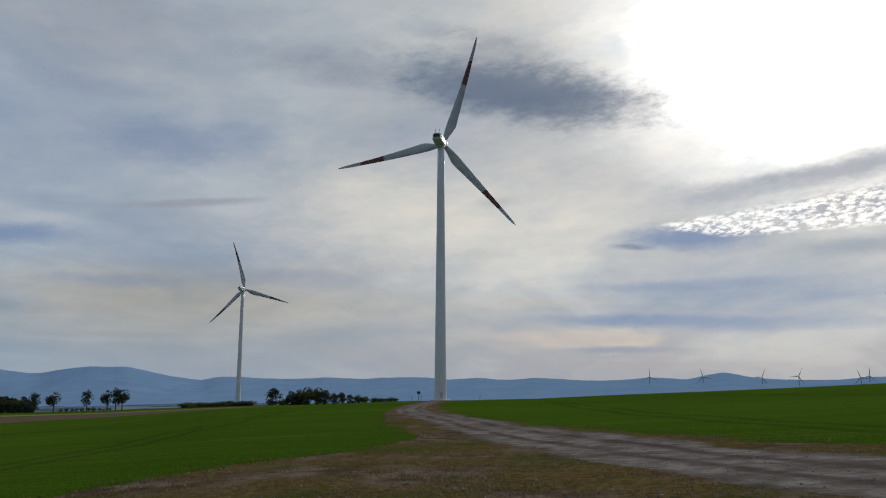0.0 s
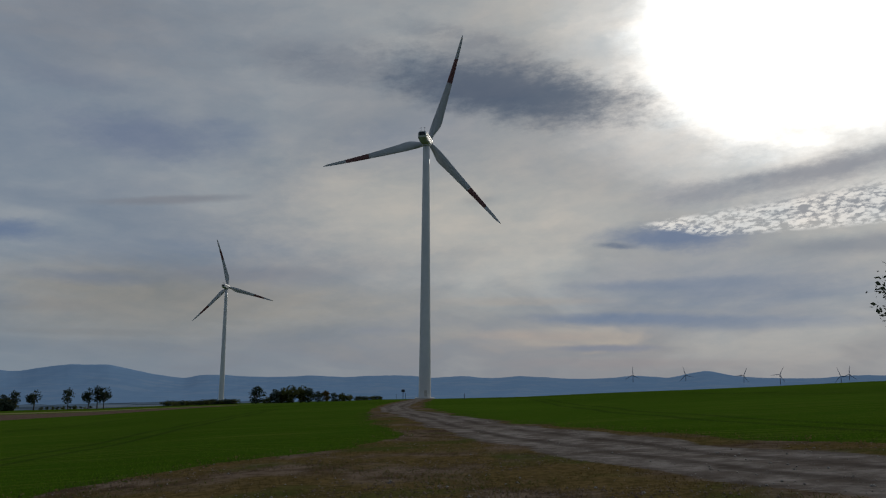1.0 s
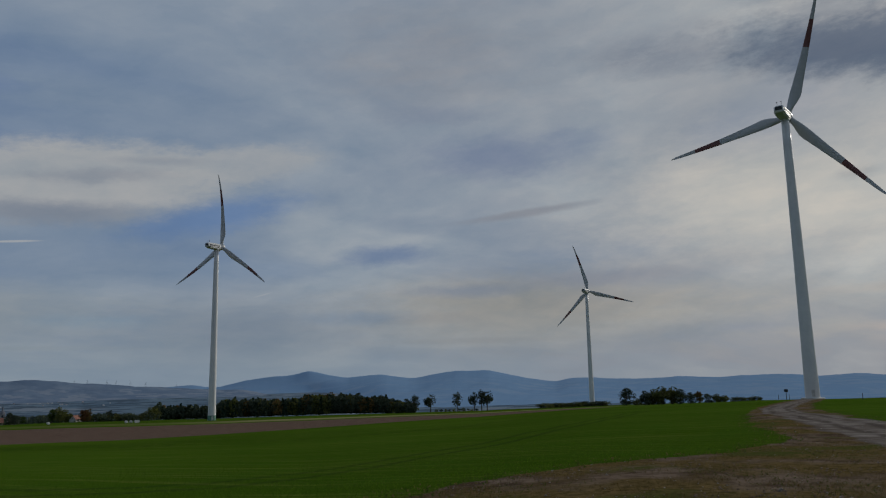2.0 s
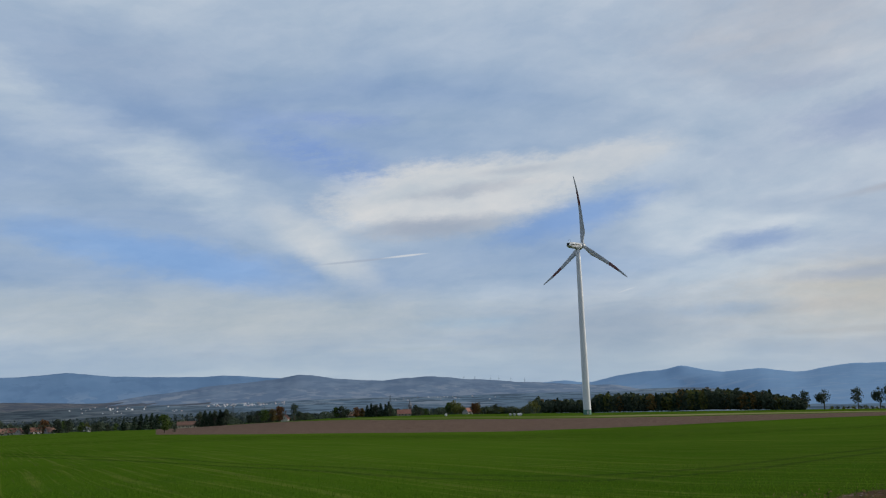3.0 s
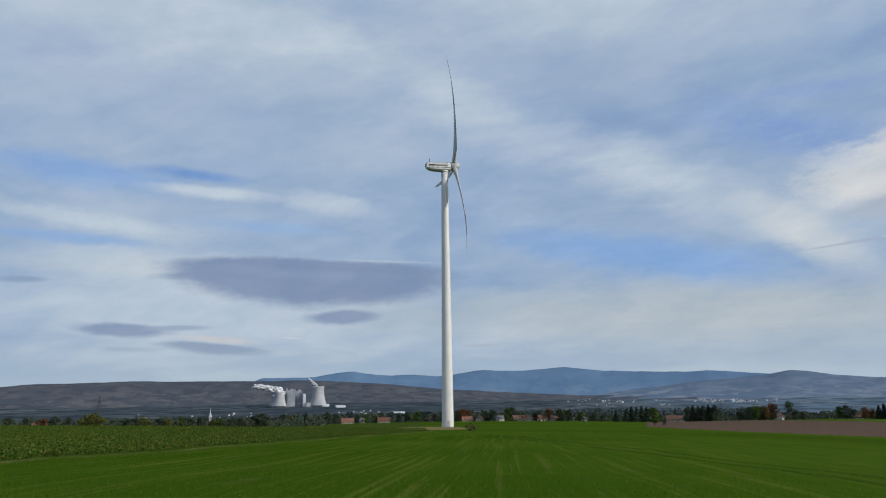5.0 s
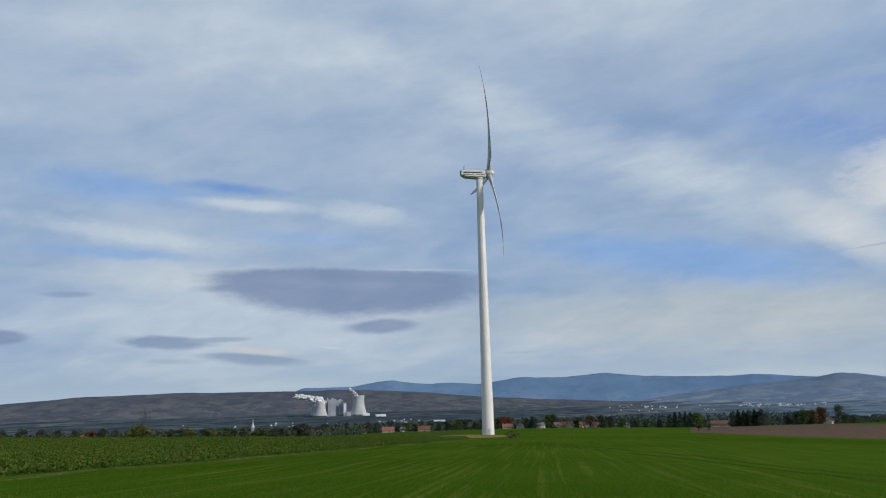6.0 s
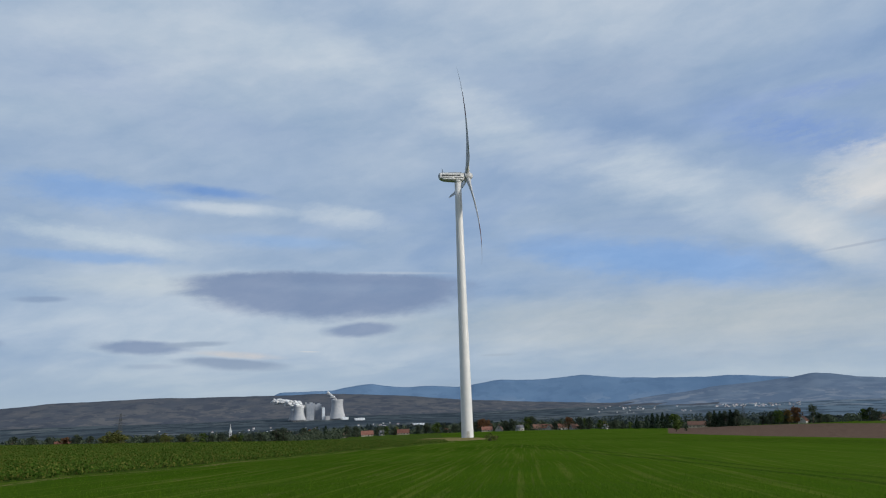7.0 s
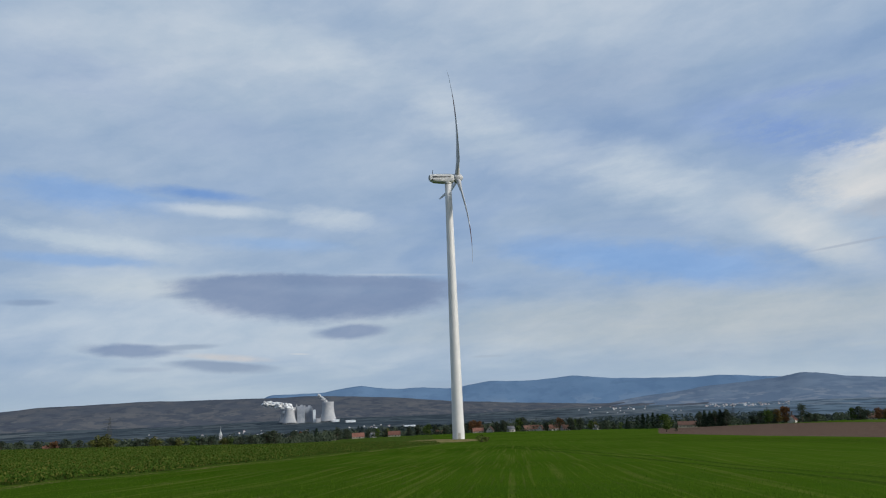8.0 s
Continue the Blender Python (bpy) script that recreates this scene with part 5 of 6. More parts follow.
def garden_growth():
    """Hedges and garden trees between the houses, too dense to pick apart."""
    rng = np.random.default_rng(35)
    vs = []
    for a0, a1, r0, r1, n, h in ((100, 76, 525, 575, 900, 6.0), (76, 46, 525, 560, 1300, 5.0), (121, 97, 350, 440, 1500, 4.4)):
        a = rng.uniform(a1, a0, n)
        keep = np.sin(a * 2.3) + np.sin(a * 5.1 + 1) + rng.normal(size=n) * 0.5 > -0.9
        a = np.radians(a[keep])
        r = rng.uniform(r0, r1, len(a))
        x, y = -np.sin(a) * r, np.cos(a) * r
        z = height(x, y)
        tall = h * (0.65 + 0.35 * np.sin(np.degrees(a) * 3.7))
        for k in range(14):
            m = len(x)
            vs.append(quads(np.stack([x + rng.normal(size=m) * 1.6, y + rng.normal(size=m) * 1.6, z + rng.uniform(0.05, 1, m) * tall], -1), 1.1, rng)[0])
    v = np.concatenate(vs)
    return mesh_ob("garden_growth", v, np.arange(len(v)).reshape(-1, 4), M_LEAF_DARK)


tagged(garden_growth(), "dark hedges and garden growth between the houses", "hedge", kind="stuff")


# ------------------------------------------------------------------ houses
def house(w, d, wall_h, roof_h, wall, roof, label, windows=3, chimney=True):
    """A gabled house, long side along x, front at -y."""
    top = empty("house", Matrix.Translation((0, 0, -500)), label, "house", "village houses")
    x, y = w / 2, d / 2
    v = [(-x, -y, -1), (x, -y, -1), (x, y, -1), (-x, y, -1), (-x, -y, wall_h), (x, -y, wall_h), (x, y, wall_h), (-x, y, wall_h), (-x, 0, wall_h + roof_h), (x, 0, wall_h + roof_h)]
    f = [(0, 1, 5, 4), (2, 3, 7, 6), (1, 2, 6, 9, 5), (3, 0, 4, 8, 7), (3, 2, 1, 0)]
    mesh_ob("outer_wall", v, f, wall, top)
    o, k, e = 0.5, 0.22, roof_h / y
    v = []
    for s in (-x - o, x + o):
        for yy, up_ in ((-y - o, 0), (0, 0), (y + o, 0), (y + o, k), (0, k), (-y - o, k)):
            v.append((s, yy, wall_h + roof_h - abs(yy) * e + 0.02 + up_))
    f = [(0, 1, 7, 6), (1, 2, 8, 7), (2, 3, 9, 8), (3, 4, 10, 9), (4, 5, 11, 10), (5, 0, 6, 11), (0, 5, 4, 1), (1, 4, 3, 2), (7, 10, 11, 6), (8, 9, 10, 7)]
    mesh_ob("roof", v, f, roof, top)
    if chimney:
        part("chimney", box_bm(0.7, 0.7, 1.8, 0.04, (x * 0.4, y * 0.25, wall_h + roof_h * 0.9 + 0.3)), M_ROOFS[1], top)
    for k in range(windows):
        xx = -x + w * (k + 0.5) / windows
        for s in (-1, 1):
            part("window", box_bm(1.1, 0.08, 1.3, 0.02, (xx, s * (y + 0.01), min(1.7, wall_h - 0.8))), M_GLASS, top, "dark window")
    for s in (-1, 1):
        part("gable_window", box_bm(0.08, 1.0, 1.1, 0.02, (s * (x + 0.01), 0, wall_h + roof_h * 0.25)), M_GLASS, top, "dark gable window")
    part("door", box_bm(1.0, 0.08, 2.0, 0.02, (x * 0.15, -y - 0.01, 1.0)), M_DARK, top, "dark front door")
    return top


HOUSES = [house(15, 9, 2.8, 4.2, M_WALLS[1], M_ROOFS[0], "farmhouse with long red tiled roof and cream walls", 4),
          house(11, 8, 3.2, 4.2, M_WALLS[0], M_ROOFS[0], "white house with steep red tiled roof"),
          house(10, 8, 3.0, 4.6, M_WALLS[2], M_ROOFS[1], "grey house with brown tiled gable roof"),
          house(9, 7, 3.4, 3.4, M_WALLS[0], M_ROOFS[2], "small white house with dark slate roof", 2),
          house(20, 11, 3.4, 3.6, M_WALLS[1], M_ROOFS[1], "long barn with brown-red tiled roof", 5, False)]
# kind, bearing, distance, turn against the line of sight, size
for k, a, r, turn, s in [
        (0, 95.0, 500, 4, 0.85), (0, 92.35, 505, -5, 0.85), (0, 86.2, 515, 8, 0.8), (2, 85.3, 515, 80, 0.9), (3, 83.8, 512, 30, 0.9), (2, 82.6, 520, 20, 0.85), (1, 82.0, 525, -10, 0.9), (2, 81.6, 518, 70, 0.8),
        (1, 80.7, 520, 15, 0.9), (0, 80.0, 530, 70, 0.9), (2, 79.85, 515, 30, 0.85), (3, 77.6, 520, 60, 0.8), (4, 71.3, 505, 3, 0.95), (1, 64.5, 510, 75, 0.95), (0, 55.9, 512, 6, 1.0), (1, 51.2, 520, 60, 0.95),
        (2, 59.8, 520, 15, 0.8), (0, 115.4, 340, 5, 0.7), (0, 97.0, 470, 10, 0.75), (3, 93.9, 520, 30, 0.8), (0, 105.9, 420, 15, 0.8), (2, 54.9, 525, 40, 0.8), (3, 50.2, 525, 10, 0.8), (0, 88.9, 560, 20, 0.9), (1, 101.9, 420, 30, 0.8), (2, 99.9, 430, 60, 0.8)]:
    settle(HOUSES[k], a, r + 14, s * 0.6, radians(a + turn), sink=0.1)
for ob in HOUSES:
    for o in (*ob.children_recursive, ob):
        bpy.data.objects.remove(o)

# churches: a dark spire in the village, a white tower in the valley
def church(az_deg, r, w, h, spire, wall, roof, label):
    top = empty("church", Matrix.Translation(at(az_deg, r)) @ Matrix.Rotation(radians(az_deg), 4, "Z"), label, "church")
    part("tower", box_bm(w, w, h + 2, 0.05, (0, 0, h / 2 - 1)), wall, top)
    v, f = lathe([(w * 0.78, h), (w * 0.62, h + 0.12 * spire), (w * 0.2, h + 0.45 * spire), (0.05, h + spire)], 8)
    mesh_ob("spire", v, f, roof, top)
    part("nave", box_bm(w * 3, w * 1.7, h * 0.42 + 2, 0.05, (w * 2, 0, h * 0.21 - 1)), wall, top)
    v = [(w * 0.5, -w, h * 0.42), (w * 3.6, -w, h * 0.42), (w * 3.6, w, h * 0.42), (w * 0.5, w, h * 0.42), (w * 0.5, 0, h * 0.42 + w), (w * 3.6, 0, h * 0.42 + w)]
    mesh_ob("nave_roof", v, [(0, 1, 5, 4), (2, 3, 4, 5), (1, 2, 5), (3, 0, 4), (3, 2, 1, 0)], roof, top)
    for s in (-1, 1):
        part("window", box_bm(w * 0.35, 0.1, w * 0.6, 0.02, (0, s * w * 0.5, h * 0.8)), M_GLASS, top)


church(55.45, 560, 2.6, 6.5, 5.5, M_WALLS[2], M_ROOFS[2], "village church with a dark pointed spire")
church(104.7, 860, 2.6, 11, 9, M_FARWHITE, M_FARWHITE, "white church tower with a slim pale spire")

# round bales on the grass
for a, r in ((48.05, 440), (47.75, 441), (47.45, 438), (47.3, 442), (52.8, 450)):
    v, f = lathe([(0.55, -0.65), (0.7, -0.55), (0.7, 0.55), (0.55, 0.65)], 16)
    ob = mesh_ob("hay_bale", [(x, z, y) for x, y, z in v], [q[::-1] for q in f], M_WALLS[0], smooth=False)
    ob.matrix_basis = Matrix.Translation(at(a, r, 0.68)) @ Matrix.Rotation(radians(a + 20), 4, "Z")
    tagged(ob, "white plastic-wrapped round bale on grass", "hay bale", "wrapped bales")


# ------------------------------------------------------------------ power station and towns in the valley
def cooling_tower(az_deg, r, h, w, label):
    top = empty("cooling_tower", Matrix.Translation(at(az_deg, r, -1)), label, "cooling tower", "power station")
    prof = []
    for k in range(15):
        t = k / 14
        prof.append((w * 0.5 * (0.66 + 0.34 * ((0.78 - t) / 0.78) ** 2 if t < 0.78 else 0.66 + 0.05 * ((t - 0.78) / 0.22) ** 2), 6 + (h - 6) * t))
    n = len(prof)
    v, f = lathe(prof + [(rr - 1.2, z) for rr, z in prof[::-1]], 40, False)
    mesh_ob("shell", v, f, M_TOWERCONC, top, "pale concrete hyperbolic shell", True)
    for k in range(20):
        a = 2 * math.pi * k / 20
        rr = prof[0][0]
        v, f = stick((rr * 1.05 * math.cos(a), rr * 1.05 * math.sin(a), 0), (rr * math.cos(a + 0.15), rr * math.sin(a + 0.15), 6.4), 0.9, 0.8, 5)
        mesh_ob("column", v, f, M_TOWERCONC, top)


cooling_tower(97.15, 3400, 86, 74, "tall pale concrete cooling tower with steam")
cooling_tower(99.92, 3380, 64, 62, "squat pale concrete cooling tower with steam")
cooling_tower(100.2, 3460, 64, 54, "squat pale concrete cooling tower behind another")
cooling_tower(99.62, 3480, 66, 56, "pale concrete cooling tower beside the boiler house")


def boiler_house(az_deg, r, w, d, h, mat, label):
    top = empty("boiler_house", Matrix.Translation(at(az_deg, r)) @ Matrix.Rotation(radians(az_deg), 4, "Z"), label, "power station", "power station")
    part("main_block", box_bm(w, d, h + 6, 0.4, (0, 0, h / 2 - 3)), mat, top)
    part("stair_tower", box_bm(w * 0.16, d * 0.5, h * 1.1 + 6, 0.3, (-w * 0.56, 0, h * 0.55 - 3)), M_TOWERCONC, top)
    part("roof_plant", box_bm(w * 0.4, d * 0.5, h * 0.08, 0.2, (w * 0.1, 0, h * 1.04)), M_PLANT, top)
    for k in range(3):
        part("cladding_rib", box_bm(w * 0.02, 0.6, h * 0.95, 0.1, (w * (-0.3 + 0.3 * k), -d / 2 - 0.2, h * 0.48)), M_TOWERCONC, top)


boiler_house(99.1, 3420, 33, 40, 70, M_PLANT, "tall grey boiler house of the power station")
boiler_house(98.55, 3440, 30, 34, 66, M_PLANT, "tall grey boiler house of the power station")
boiler_house(98.15, 3400, 12, 20, 52, M_PLANT_WHITE, "white-clad block of the power station")
boiler_house(97.85, 3390, 18, 26, 16, M_TOWERCONC, "low pale machine hall of the power station")
boiler_house(96.6, 3380, 30, 20, 10, M_PLANT_WHITE, "low white shed beside the power station")
boiler_house(95.5, 3300, 40, 20, 9, M_PLANT_WHITE, "low white shed in the valley")
boiler_house(91.2, 2500, 36, 20, 9, M_PLANT_WHITE, "long white hall in the valley town")
boiler_house(93.9, 2400, 26, 20, 9, M_PLANT_WHITE, "white hall in the valley town")
boiler_house(90.0, 2300, 30, 20, 7, M_TOWERCONC, "pale hall in the valley town")


def steam(start, end, r0, r1, n, seed, label):
    rng = np.random.default_rng(seed)
    bm = bmesh.new()
    for k in range(n):
        t = rng.uniform(0, 1) ** 0.8
        spread = r0 + (r1 - r0) * t
        p = start.lerp(end, t) + Vector((rng.normal() * 0.8, rng.normal() * 0.8, rng.normal() * 0.5)) * spread * 0.6
        p.z += spread * 0.25 * math.sin(t * 5.0)
        rad = spread * rng.uniform(0.25, 0.62) * (1 - 0.45 * t)
        bmesh.ops.create_icosphere(bm, subdivisions=1, radius=rad, matrix=Matrix.Translation(p) @ Matrix.Diagonal((1.4, 1.4, 0.7, 1)))
    for vtx in bm.verts:
        vtx.co += Vector(noise.noise_vector(vtx.co * 0.25)) * 1.5
    me = bpy.data.meshes.new("steam_plume")
    bm.to_mesh(me)
    bm.free()
    me.polygons.foreach_set("use_smooth", np.ones(len(me.polygons), bool))
    me.materials.append(M_STEAM)
    tagged(new("steam_plume", me), label, "steam", kind="stuff")


def sky_point(az_deg, e, r):
    p = bearing(az_deg, e) * r
    return Vector((p.x, p.y, p.z + EYE[2]))


steam(sky_point(99.85, -0.40, 3390), sky_point(101.7, 0.16, 3420), 20, 17, 210, 3, "white steam drifting from the squat cooling towers")
steam(sky_point(97.25, -0.02, 3400), sky_point(97.9, 0.62, 3430), 8, 6, 60, 4, "white steam rising from the tall cooling tower")


def far_house(wall, roof, label):
    top = empty("far_house", Matrix.Translation((0, 0, -500)), label, "house", "valley town houses")
    part("outer_wall", box_bm(12, 10, 8, 0, (0, 0, 2)), wall, top)
    v = [(-6.6, -5.6, 5.9), (6.6, -5.6, 5.9), (6.6, 5.6, 5.9), (-6.6, 5.6, 5.9), (-6.6, 0, 10), (6.6, 0, 10)]
    mesh_ob("roof", v, [(0, 1, 5, 4), (2, 3, 4, 5), (1, 2, 5), (3, 0, 4), (3, 2, 1, 0)], roof, top)
    return top


TOWN = [far_house(M_FARWHITE, M_FARROOF, "small pale house in the hazy valley town"), far_house(M_FARWHITE, M_FARWHITE, "pale flat-looking building in the hazy valley town")]
town_rng = random.Random(9)
for a0, a1, r0, r1, n in ((118, 84, 1300, 2200, 110), (112, 86, 2300, 3000, 40), (70.5, 63.5, 3500, 3880, 75), (80, 71, 3200, 3800, 26), (60, 46, 3400, 3850, 16), (106, 102, 1100, 1400, 14)):
    for k in range(n):
        a = town_rng.triangular(a1, a0)
        settle(TOWN[town_rng.random() < 0.35], a, town_rng.uniform(r0, r1), town_rng.uniform(0.32, 0.62), town_rng.uniform(0, 3.1))
for ob in TOWN:
    for o in (*ob.children_recursive, ob):
        bpy.data.objects.remove(o)


def pylon(az_deg, r, h, label):
    top = empty("pylon", Matrix.Translation(at(az_deg, r)) @ Matrix.Rotation(radians(az_deg + 25), 4, "Z"), label, "pylon", "power line pylons")
    w = 0.09 * h
    legs = [(-w, -w), (w, -w), (w, w), (-w, w)]
    for x, y in legs:
        v, f = stick((x, y, -1), (x * 0.12, y * 0.12, h), 0.12, 0.07, 4)
        mesh_ob("leg", v, f, M_DARK, top)
    rungs = []
    for k in range(7):
        z0, z1 = h * k / 8, h * (k + 1) / 8
        s0, s1 = 1 - 0.88 * z0 / h, 1 - 0.88 * z1 / h
        for i in range(4):
            (x0, y0), (x1, y1) = legs[i], legs[(i + 1) % 4]
            rungs.append(stick((x0 * s0, y0 * s0, z0), (x1 * s1, y1 * s1, z1), 0.05, 0.05, 4))
    mesh_ob("bracing", *join(rungs), M_DARK, top)
    for z, l in ((0.72, 0.16), (0.83, 0.2), (0.94, 0.13)):
        mesh_ob("cross_arm", *stick((-l * h, 0, h * z), (l * h, 0, h * z), 0.1, 0.1, 4), M_DARK, top)


pylon(111.95, 420, 17, "thin dark lattice power pylon beside a tree")
pylon(56.9, 900, 24, "thin dark lattice power pylon in the valley")
pylon(68.2, 1000, 26, "thin dark lattice power pylon in the valley")
pylon(66.0, 1050, 26, "thin dark lattice power pylon in the valley")

# sign post and stakes by the end of the track
post_at = at(1.8, 262)
sign = empty("sign_post", Matrix.Translation(post_at), "dark post with a small rounded sign board", "sign post")
mesh_ob("post", *stick((0, 0, -0.3), (0, 0, 2.6), 0.09, 0.09, 8), M_DARK, sign)
part("board", box_bm(1.15, 0.08, 0.9, 0.3, (0, 0, 2.75), 3), M_DARK, sign, "dark blank sign board")
for a, r, h in ((2.3, 255, 1.6), (1.62, 268, 1.9), (-2.75, 190, 1.4)):
    v, f = stick((0, 0, -0.2), (0, 0, h), 0.07, 0.06, 6)
    ob = mesh_ob("marker_stake", v, f + [tuple(range(6, 12))], M_DARK)
    ob.matrix_basis = Matrix.Translation(at(a, r))
    tagged(ob, "short dark marker stake on the verge", "stake", "marker stakes")

# the roadside tree whose hanging branches reach in from the verge
near_tree = broadleaf("tree", 7.6, 5.2, 0.26, M_LEAF_DARK, 41, "small leafy tree with hanging branches beside the track", n=26000, leaf=0.13, n_lobes=34, hollow=0.2)
near_tree.matrix_basis = Matrix.Translation(at(-37.0, 27.0, -0.1))


# ------------------------------------------------------------------ low growth
def scatter(rng, n, a0, a1, r0, r1, power=1.0):
    a = np.radians(rng.uniform(a0, a1, n))
    r = r0 * (r1 / r0) ** (rng.uniform(0, 1, n) ** power)
    return -np.sin(a) * r, np.cos(a) * r


def blades(name, x, y, h, w, mat, rng, lean=0.5):
    n = len(x)
    z = height(x, y) - 0.01
    a = rng.uniform(0, 6.28, n)
    hh = h * rng.uniform(0.6, 1.3, n)
    base = np.stack([x, y, z], -1)
    side = np.stack([np.cos(a), np.sin(a), np.zeros(n)], -1) * (w * 0.5)
    tip = base + np.stack([rng.normal(size=n) * lean * hh, rng.normal(size=n) * lean * hh, hh], -1)
    v = np.stack([base - side, base + side, tip], 1).reshape(-1, 3)
    me = bpy.data.meshes.new(name)
    me.vertices.add(len(v))
    me.vertices.foreach_set("co", v.ravel())
    me.loops.add(3 * n)
    me.loops.foreach_set("vertex_index", np.arange(3 * n, dtype=np.int32))
    me.polygons.add(n)
    me.polygons.foreach_set("loop_start", np.arange(0, 3 * n, 3, dtype=np.int32))
    me.update(calc_edges=True)
    me.materials.append(mat)
    return new(name, me)


def crop_rows():
    rng = np.random.default_rng(51)
    xs, ys = [], []
    for n, a0, a1, r0, r1 in ((80000, 3, 122, 12.5, 60), (22000, -37, 3, 20, 60)):
        x, y = scatter(rng, n, a0, a1, r0, r1)
        c, s = math.cos(radians(83.5)), math.sin(radians(83.5))
        u, v = x * c + y * s, -x * s + y * c
        u = np.round(u / 0.26) * 0.26 + rng.normal(size=n) * 0.07
        x, y = u * c - v * s, u * s + v * c
        za, zb = zones(x, y)
        keep = (za.max(-1) < 0.35) & (zb[:, 0] < 0.4) & (zb[:, 3] < 0.5) & (rng.uniform(0, 1, n) < 1 - ease(np.hypot(x, y), 22, 60))
        xs.append(x[keep])
        ys.append(y[keep])
    return blades("crop", np.concatenate(xs), np.concatenate(ys), 0.08, 0.018, M_CROP, rng)


tagged(crop_rows(), "short green winter cereal sown in rows", "crop", kind="stuff")


def verge_growth():
    rng = np.random.default_rng(52)
    x, y = scatter(rng, 90000, -38, 46, 8.5, 60)
    za, zb = zones(x, y)
    clump = np.sin(x * 1.7 + np.sin(y * 1.3)) + np.sin(y * 2.1 + np.sin(x * 0.9) * 2) + rng.normal(size=len(x)) * 0.7
    keep = (za[:, 1] > 0.4) & (za[:, 0] < 0.3) & (clump > 0.0)
    return blades("dry_grass", x[keep], y[keep], 0.06, 0.014, M_DRY, rng, 1.1)


tagged(verge_growth(), "short dry yellow-brown grass on the verge", "grass", kind="stuff")


def green_tufts():
    rng = np.random.default_rng(56)
    x, y = scatter(rng, 45000, -38, 46, 8.5, 70)
    za, zb = zones(x, y)
    clump = np.sin(x * 0.8 + 2 + np.sin(y * 0.7)) + np.sin(y * 0.9 + np.sin(x * 0.6) * 2) + rng.normal(size=len(x)) * 0.4
    keep = (za[:, 1] > 0.4) & (za[:, 0] < 0.2) & (clump > 0.6)
    return blades("grass_tufts", x[keep], y[keep], 0.065, 0.016, M_WEED, rng, 1.0)


tagged(green_tufts(), "green grass tufts among dry grass", "grass", kind="stuff")


def margin_weeds():
    """Dark leafy weeds along the crop's edges by the track."""
    rng = np.random.default_rng(53)
    pts = []
    for table, lo, hi, n, off in ((EDGE_L, 14, 70, 2600, -0.1), (EDGE_R, 13, 150, 3600, 0.2)):
        y = lo * (hi / lo) ** rng.uniform(0, 1, n)
        x = np.interp(y, *table) + off + rng.normal(size=n) * 0.45
        keep = np.sin(y * 1.1 + np.sin(y * 0.37) * 3) + rng.normal(size=n) * 0.8 > -0.3
        x, y = x[keep], y[keep]
        pts.append(np.stack([x, y, height(x, y) + 0.13 * rng.uniform(0, 1, len(x)) ** 1.6], -1))
    v, f = quads(np.concatenate(pts), 0.055, rng)
    return mesh_ob("margin_weeds", v, f, M_WEED)


tagged(margin_weeds(), "dark ragged weeds along the crop margins", "weeds", kind="stuff")


def beet_leaves():
    rng = np.random.default_rng(54)
    x, y = scatter(rng, 52000, 87, 123, 28, 250, 0.85)
    rows = np.round((y + 0.145 * x) / 0.5) * 0.5 - 0.145 * x
    y = rows + rng.normal(size=len(x)) * 0.07
    za, zb = zones(x, y)
    keep = za[:, 3] > 0.6
    x, y = x[keep], y[keep]
    z = height(x, y)
    vs = []
    for k in range(5):
        n = len(x)
        a = rng.uniform(0, 6.28, n)
        vs.append(quads(np.stack([x + np.cos(a) * 0.12, y + np.sin(a) * 0.12, z + rng.uniform(0.03, 0.25, n)], -1), 0.115, rng)[0])
    v = np.concatenate(vs)
    return mesh_ob("beet_crop", v, np.arange(len(v)).reshape(-1, 4), M_BEET)


tagged(beet_leaves(), "rows of broad-leaved green beet plants", "crop", kind="stuff")


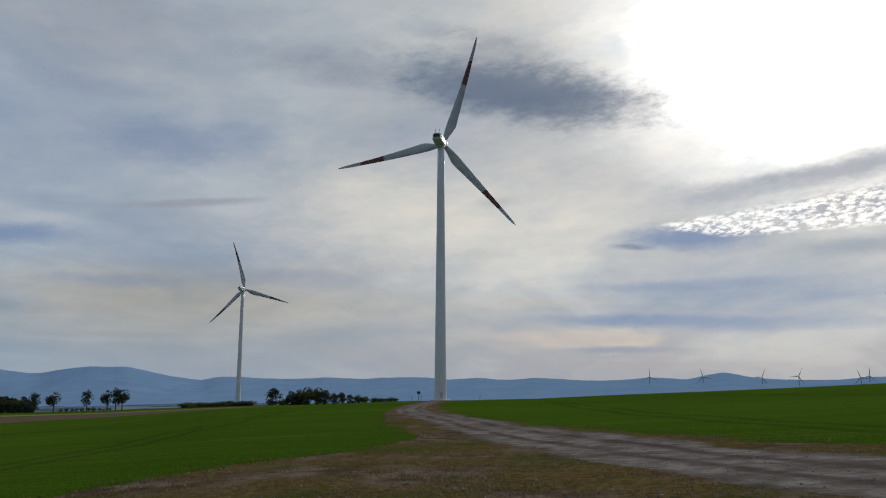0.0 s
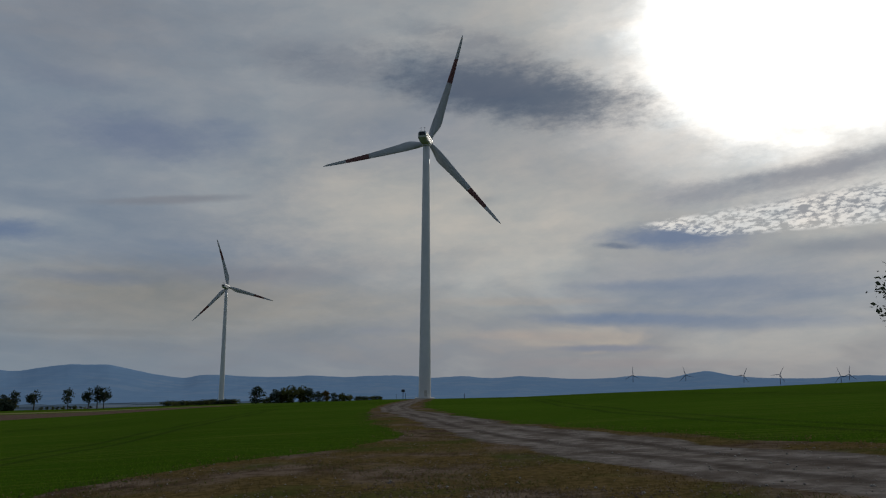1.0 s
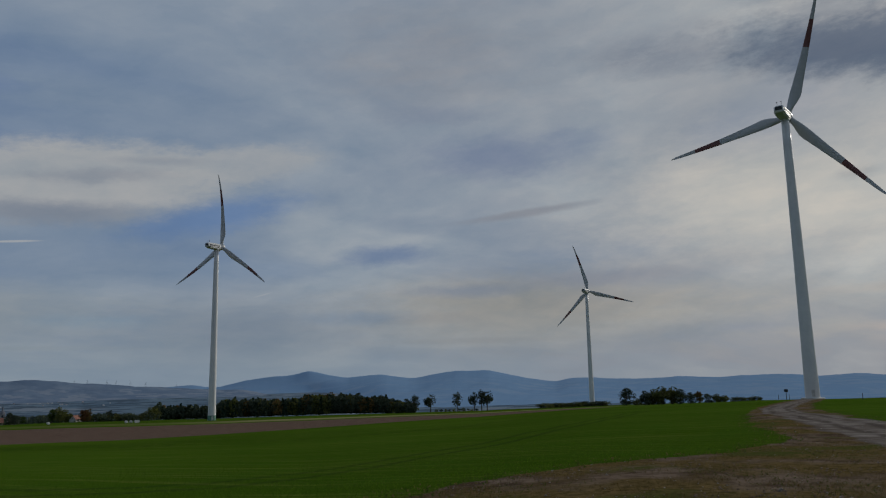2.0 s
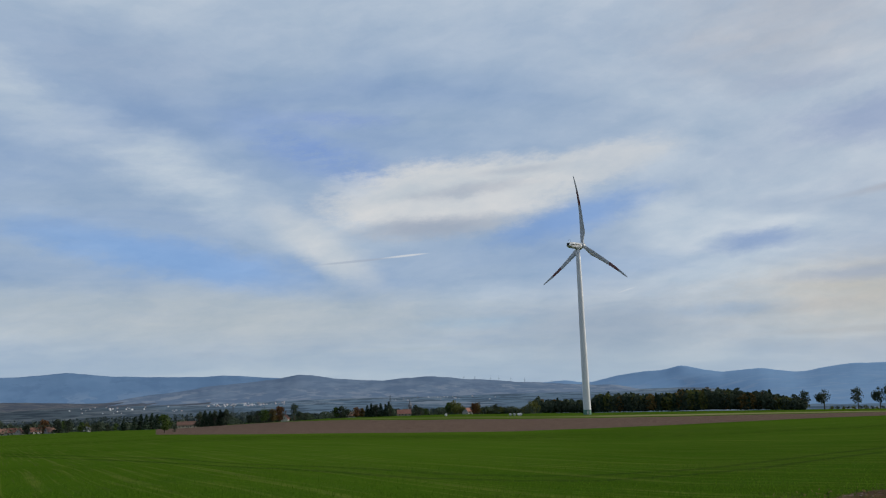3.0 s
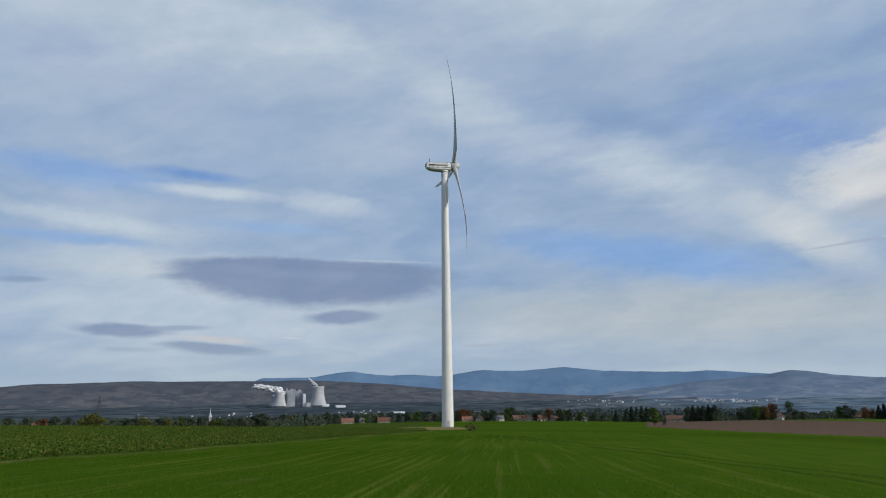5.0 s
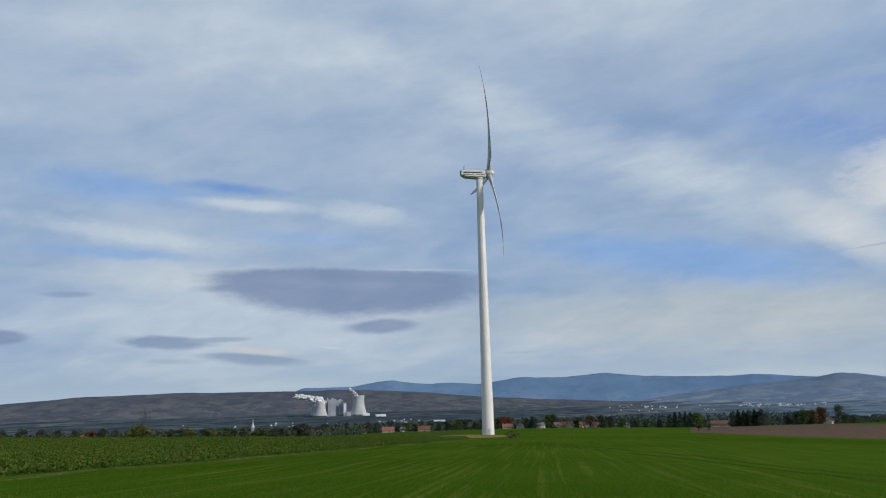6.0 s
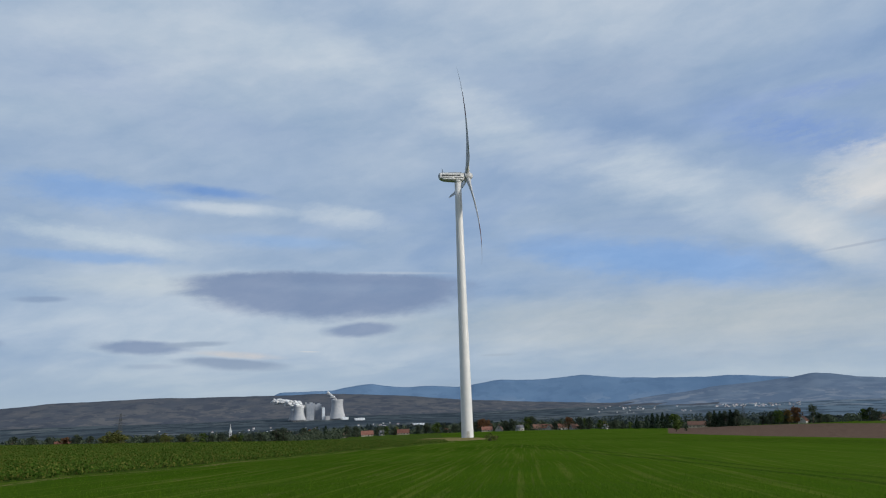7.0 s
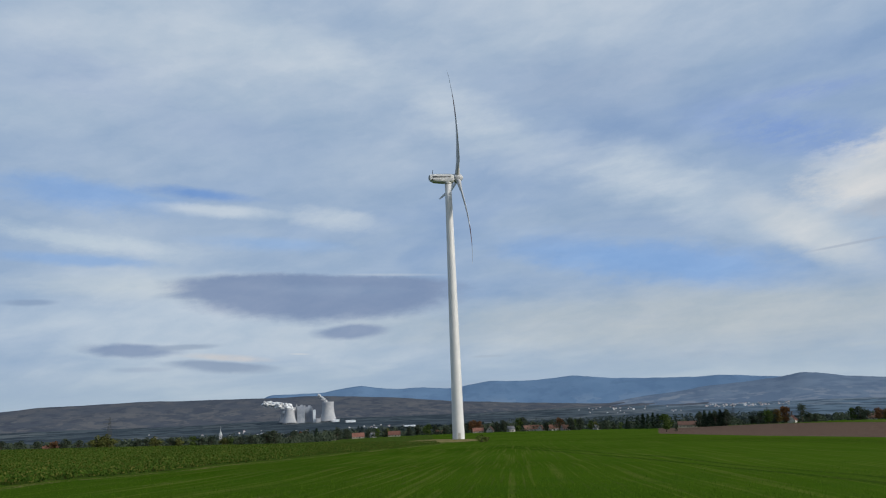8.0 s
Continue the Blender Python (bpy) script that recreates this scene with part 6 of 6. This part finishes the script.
def stones():
    rng = np.random.default_rng(55)
    x, y = scatter(rng, 7000, -38, 40, 8.5, 60)
    za, zb = zones(x, y)
    keep = (za[:, 1] > 0.5) & (rng.uniform(0, 1, len(x)) < 0.25 + 0.5 * za[:, 0])
    x, y = x[keep], y[keep]
    n = len(x)
    s = 0.010 + 0.030 * rng.uniform(0, 1, n) ** 5
    c = np.stack([x, y, height(x, y) + s * 0.25], -1)
    unit = np.array([(1, 0, 0), (0, 1, 0), (-1, 0, 0), (0, -1, 0), (0, 0, 0.7), (0, 0, -0.7)])
    v = c[:, None, :] + unit[None] * s[:, None, None] * rng.uniform(0.6, 1.3, (n, 6, 1))
    tri = np.array([(0, 1, 4), (1, 2, 4), (2, 3, 4), (3, 0, 4), (1, 0, 5), (2, 1, 5), (3, 2, 5), (0, 3, 5)])
    f = (np.arange(n)[:, None, None] * 6 + tri[None]).reshape(-1, 3)
    return mesh_ob("loose_stones", v.reshape(-1, 3), f, M_STONE)


tagged(stones(), "small pale loose stones on the dirt", "stones", kind="stuff")


def clods():
    """Broken lumps of soil on the trodden verge."""
    rng = np.random.default_rng(57)
    x, y = scatter(rng, 26000, -38, 44, 8.0, 42)
    za, zb = zones(x, y)
    patch = np.sin(x * 0.9 + 2 * np.sin(y * 0.5)) + np.sin(y * 1.1 + np.sin(x * 0.7)) + rng.normal(size=len(x)) * 0.6
    keep = (za[:, 1] > 0.5) & (za[:, 0] < 0.4) & (patch > 0.1)
    x, y = x[keep], y[keep]
    n = len(x)
    s = 0.010 + 0.026 * rng.uniform(0, 1, n) ** 3
    c = np.stack([x, y, height(x, y) + s * 0.2], -1)
    unit = np.array([(1, 0, 0), (0.3, 0.95, 0), (-0.8, 0.6, 0), (-0.8, -0.6, 0), (0.3, -0.95, 0), (0.2, 0.1, 0.75), (-0.3, -0.2, 0.6)])
    v = c[:, None, :] + unit[None] * s[:, None, None] * rng.uniform(0.6, 1.35, (n, 7, 1))
    tri = np.array([(0, 1, 5), (1, 2, 5), (2, 6, 5), (2, 3, 6), (3, 4, 6), (4, 5, 6), (4, 0, 5)])
    f = (np.arange(n)[:, None, None] * 7 + tri[None]).reshape(-1, 3)
    return mesh_ob("soil_clods", v.reshape(-1, 3), f, M_SOIL)


M_SOIL = simple("soil_lump", (0.075, 0.053, 0.038), (0.17, 0.13, 0.098), 4.0, 1.0, 0.0)
tagged(clods(), "dark crumbled soil lumps on the verge", "soil", kind="stuff")
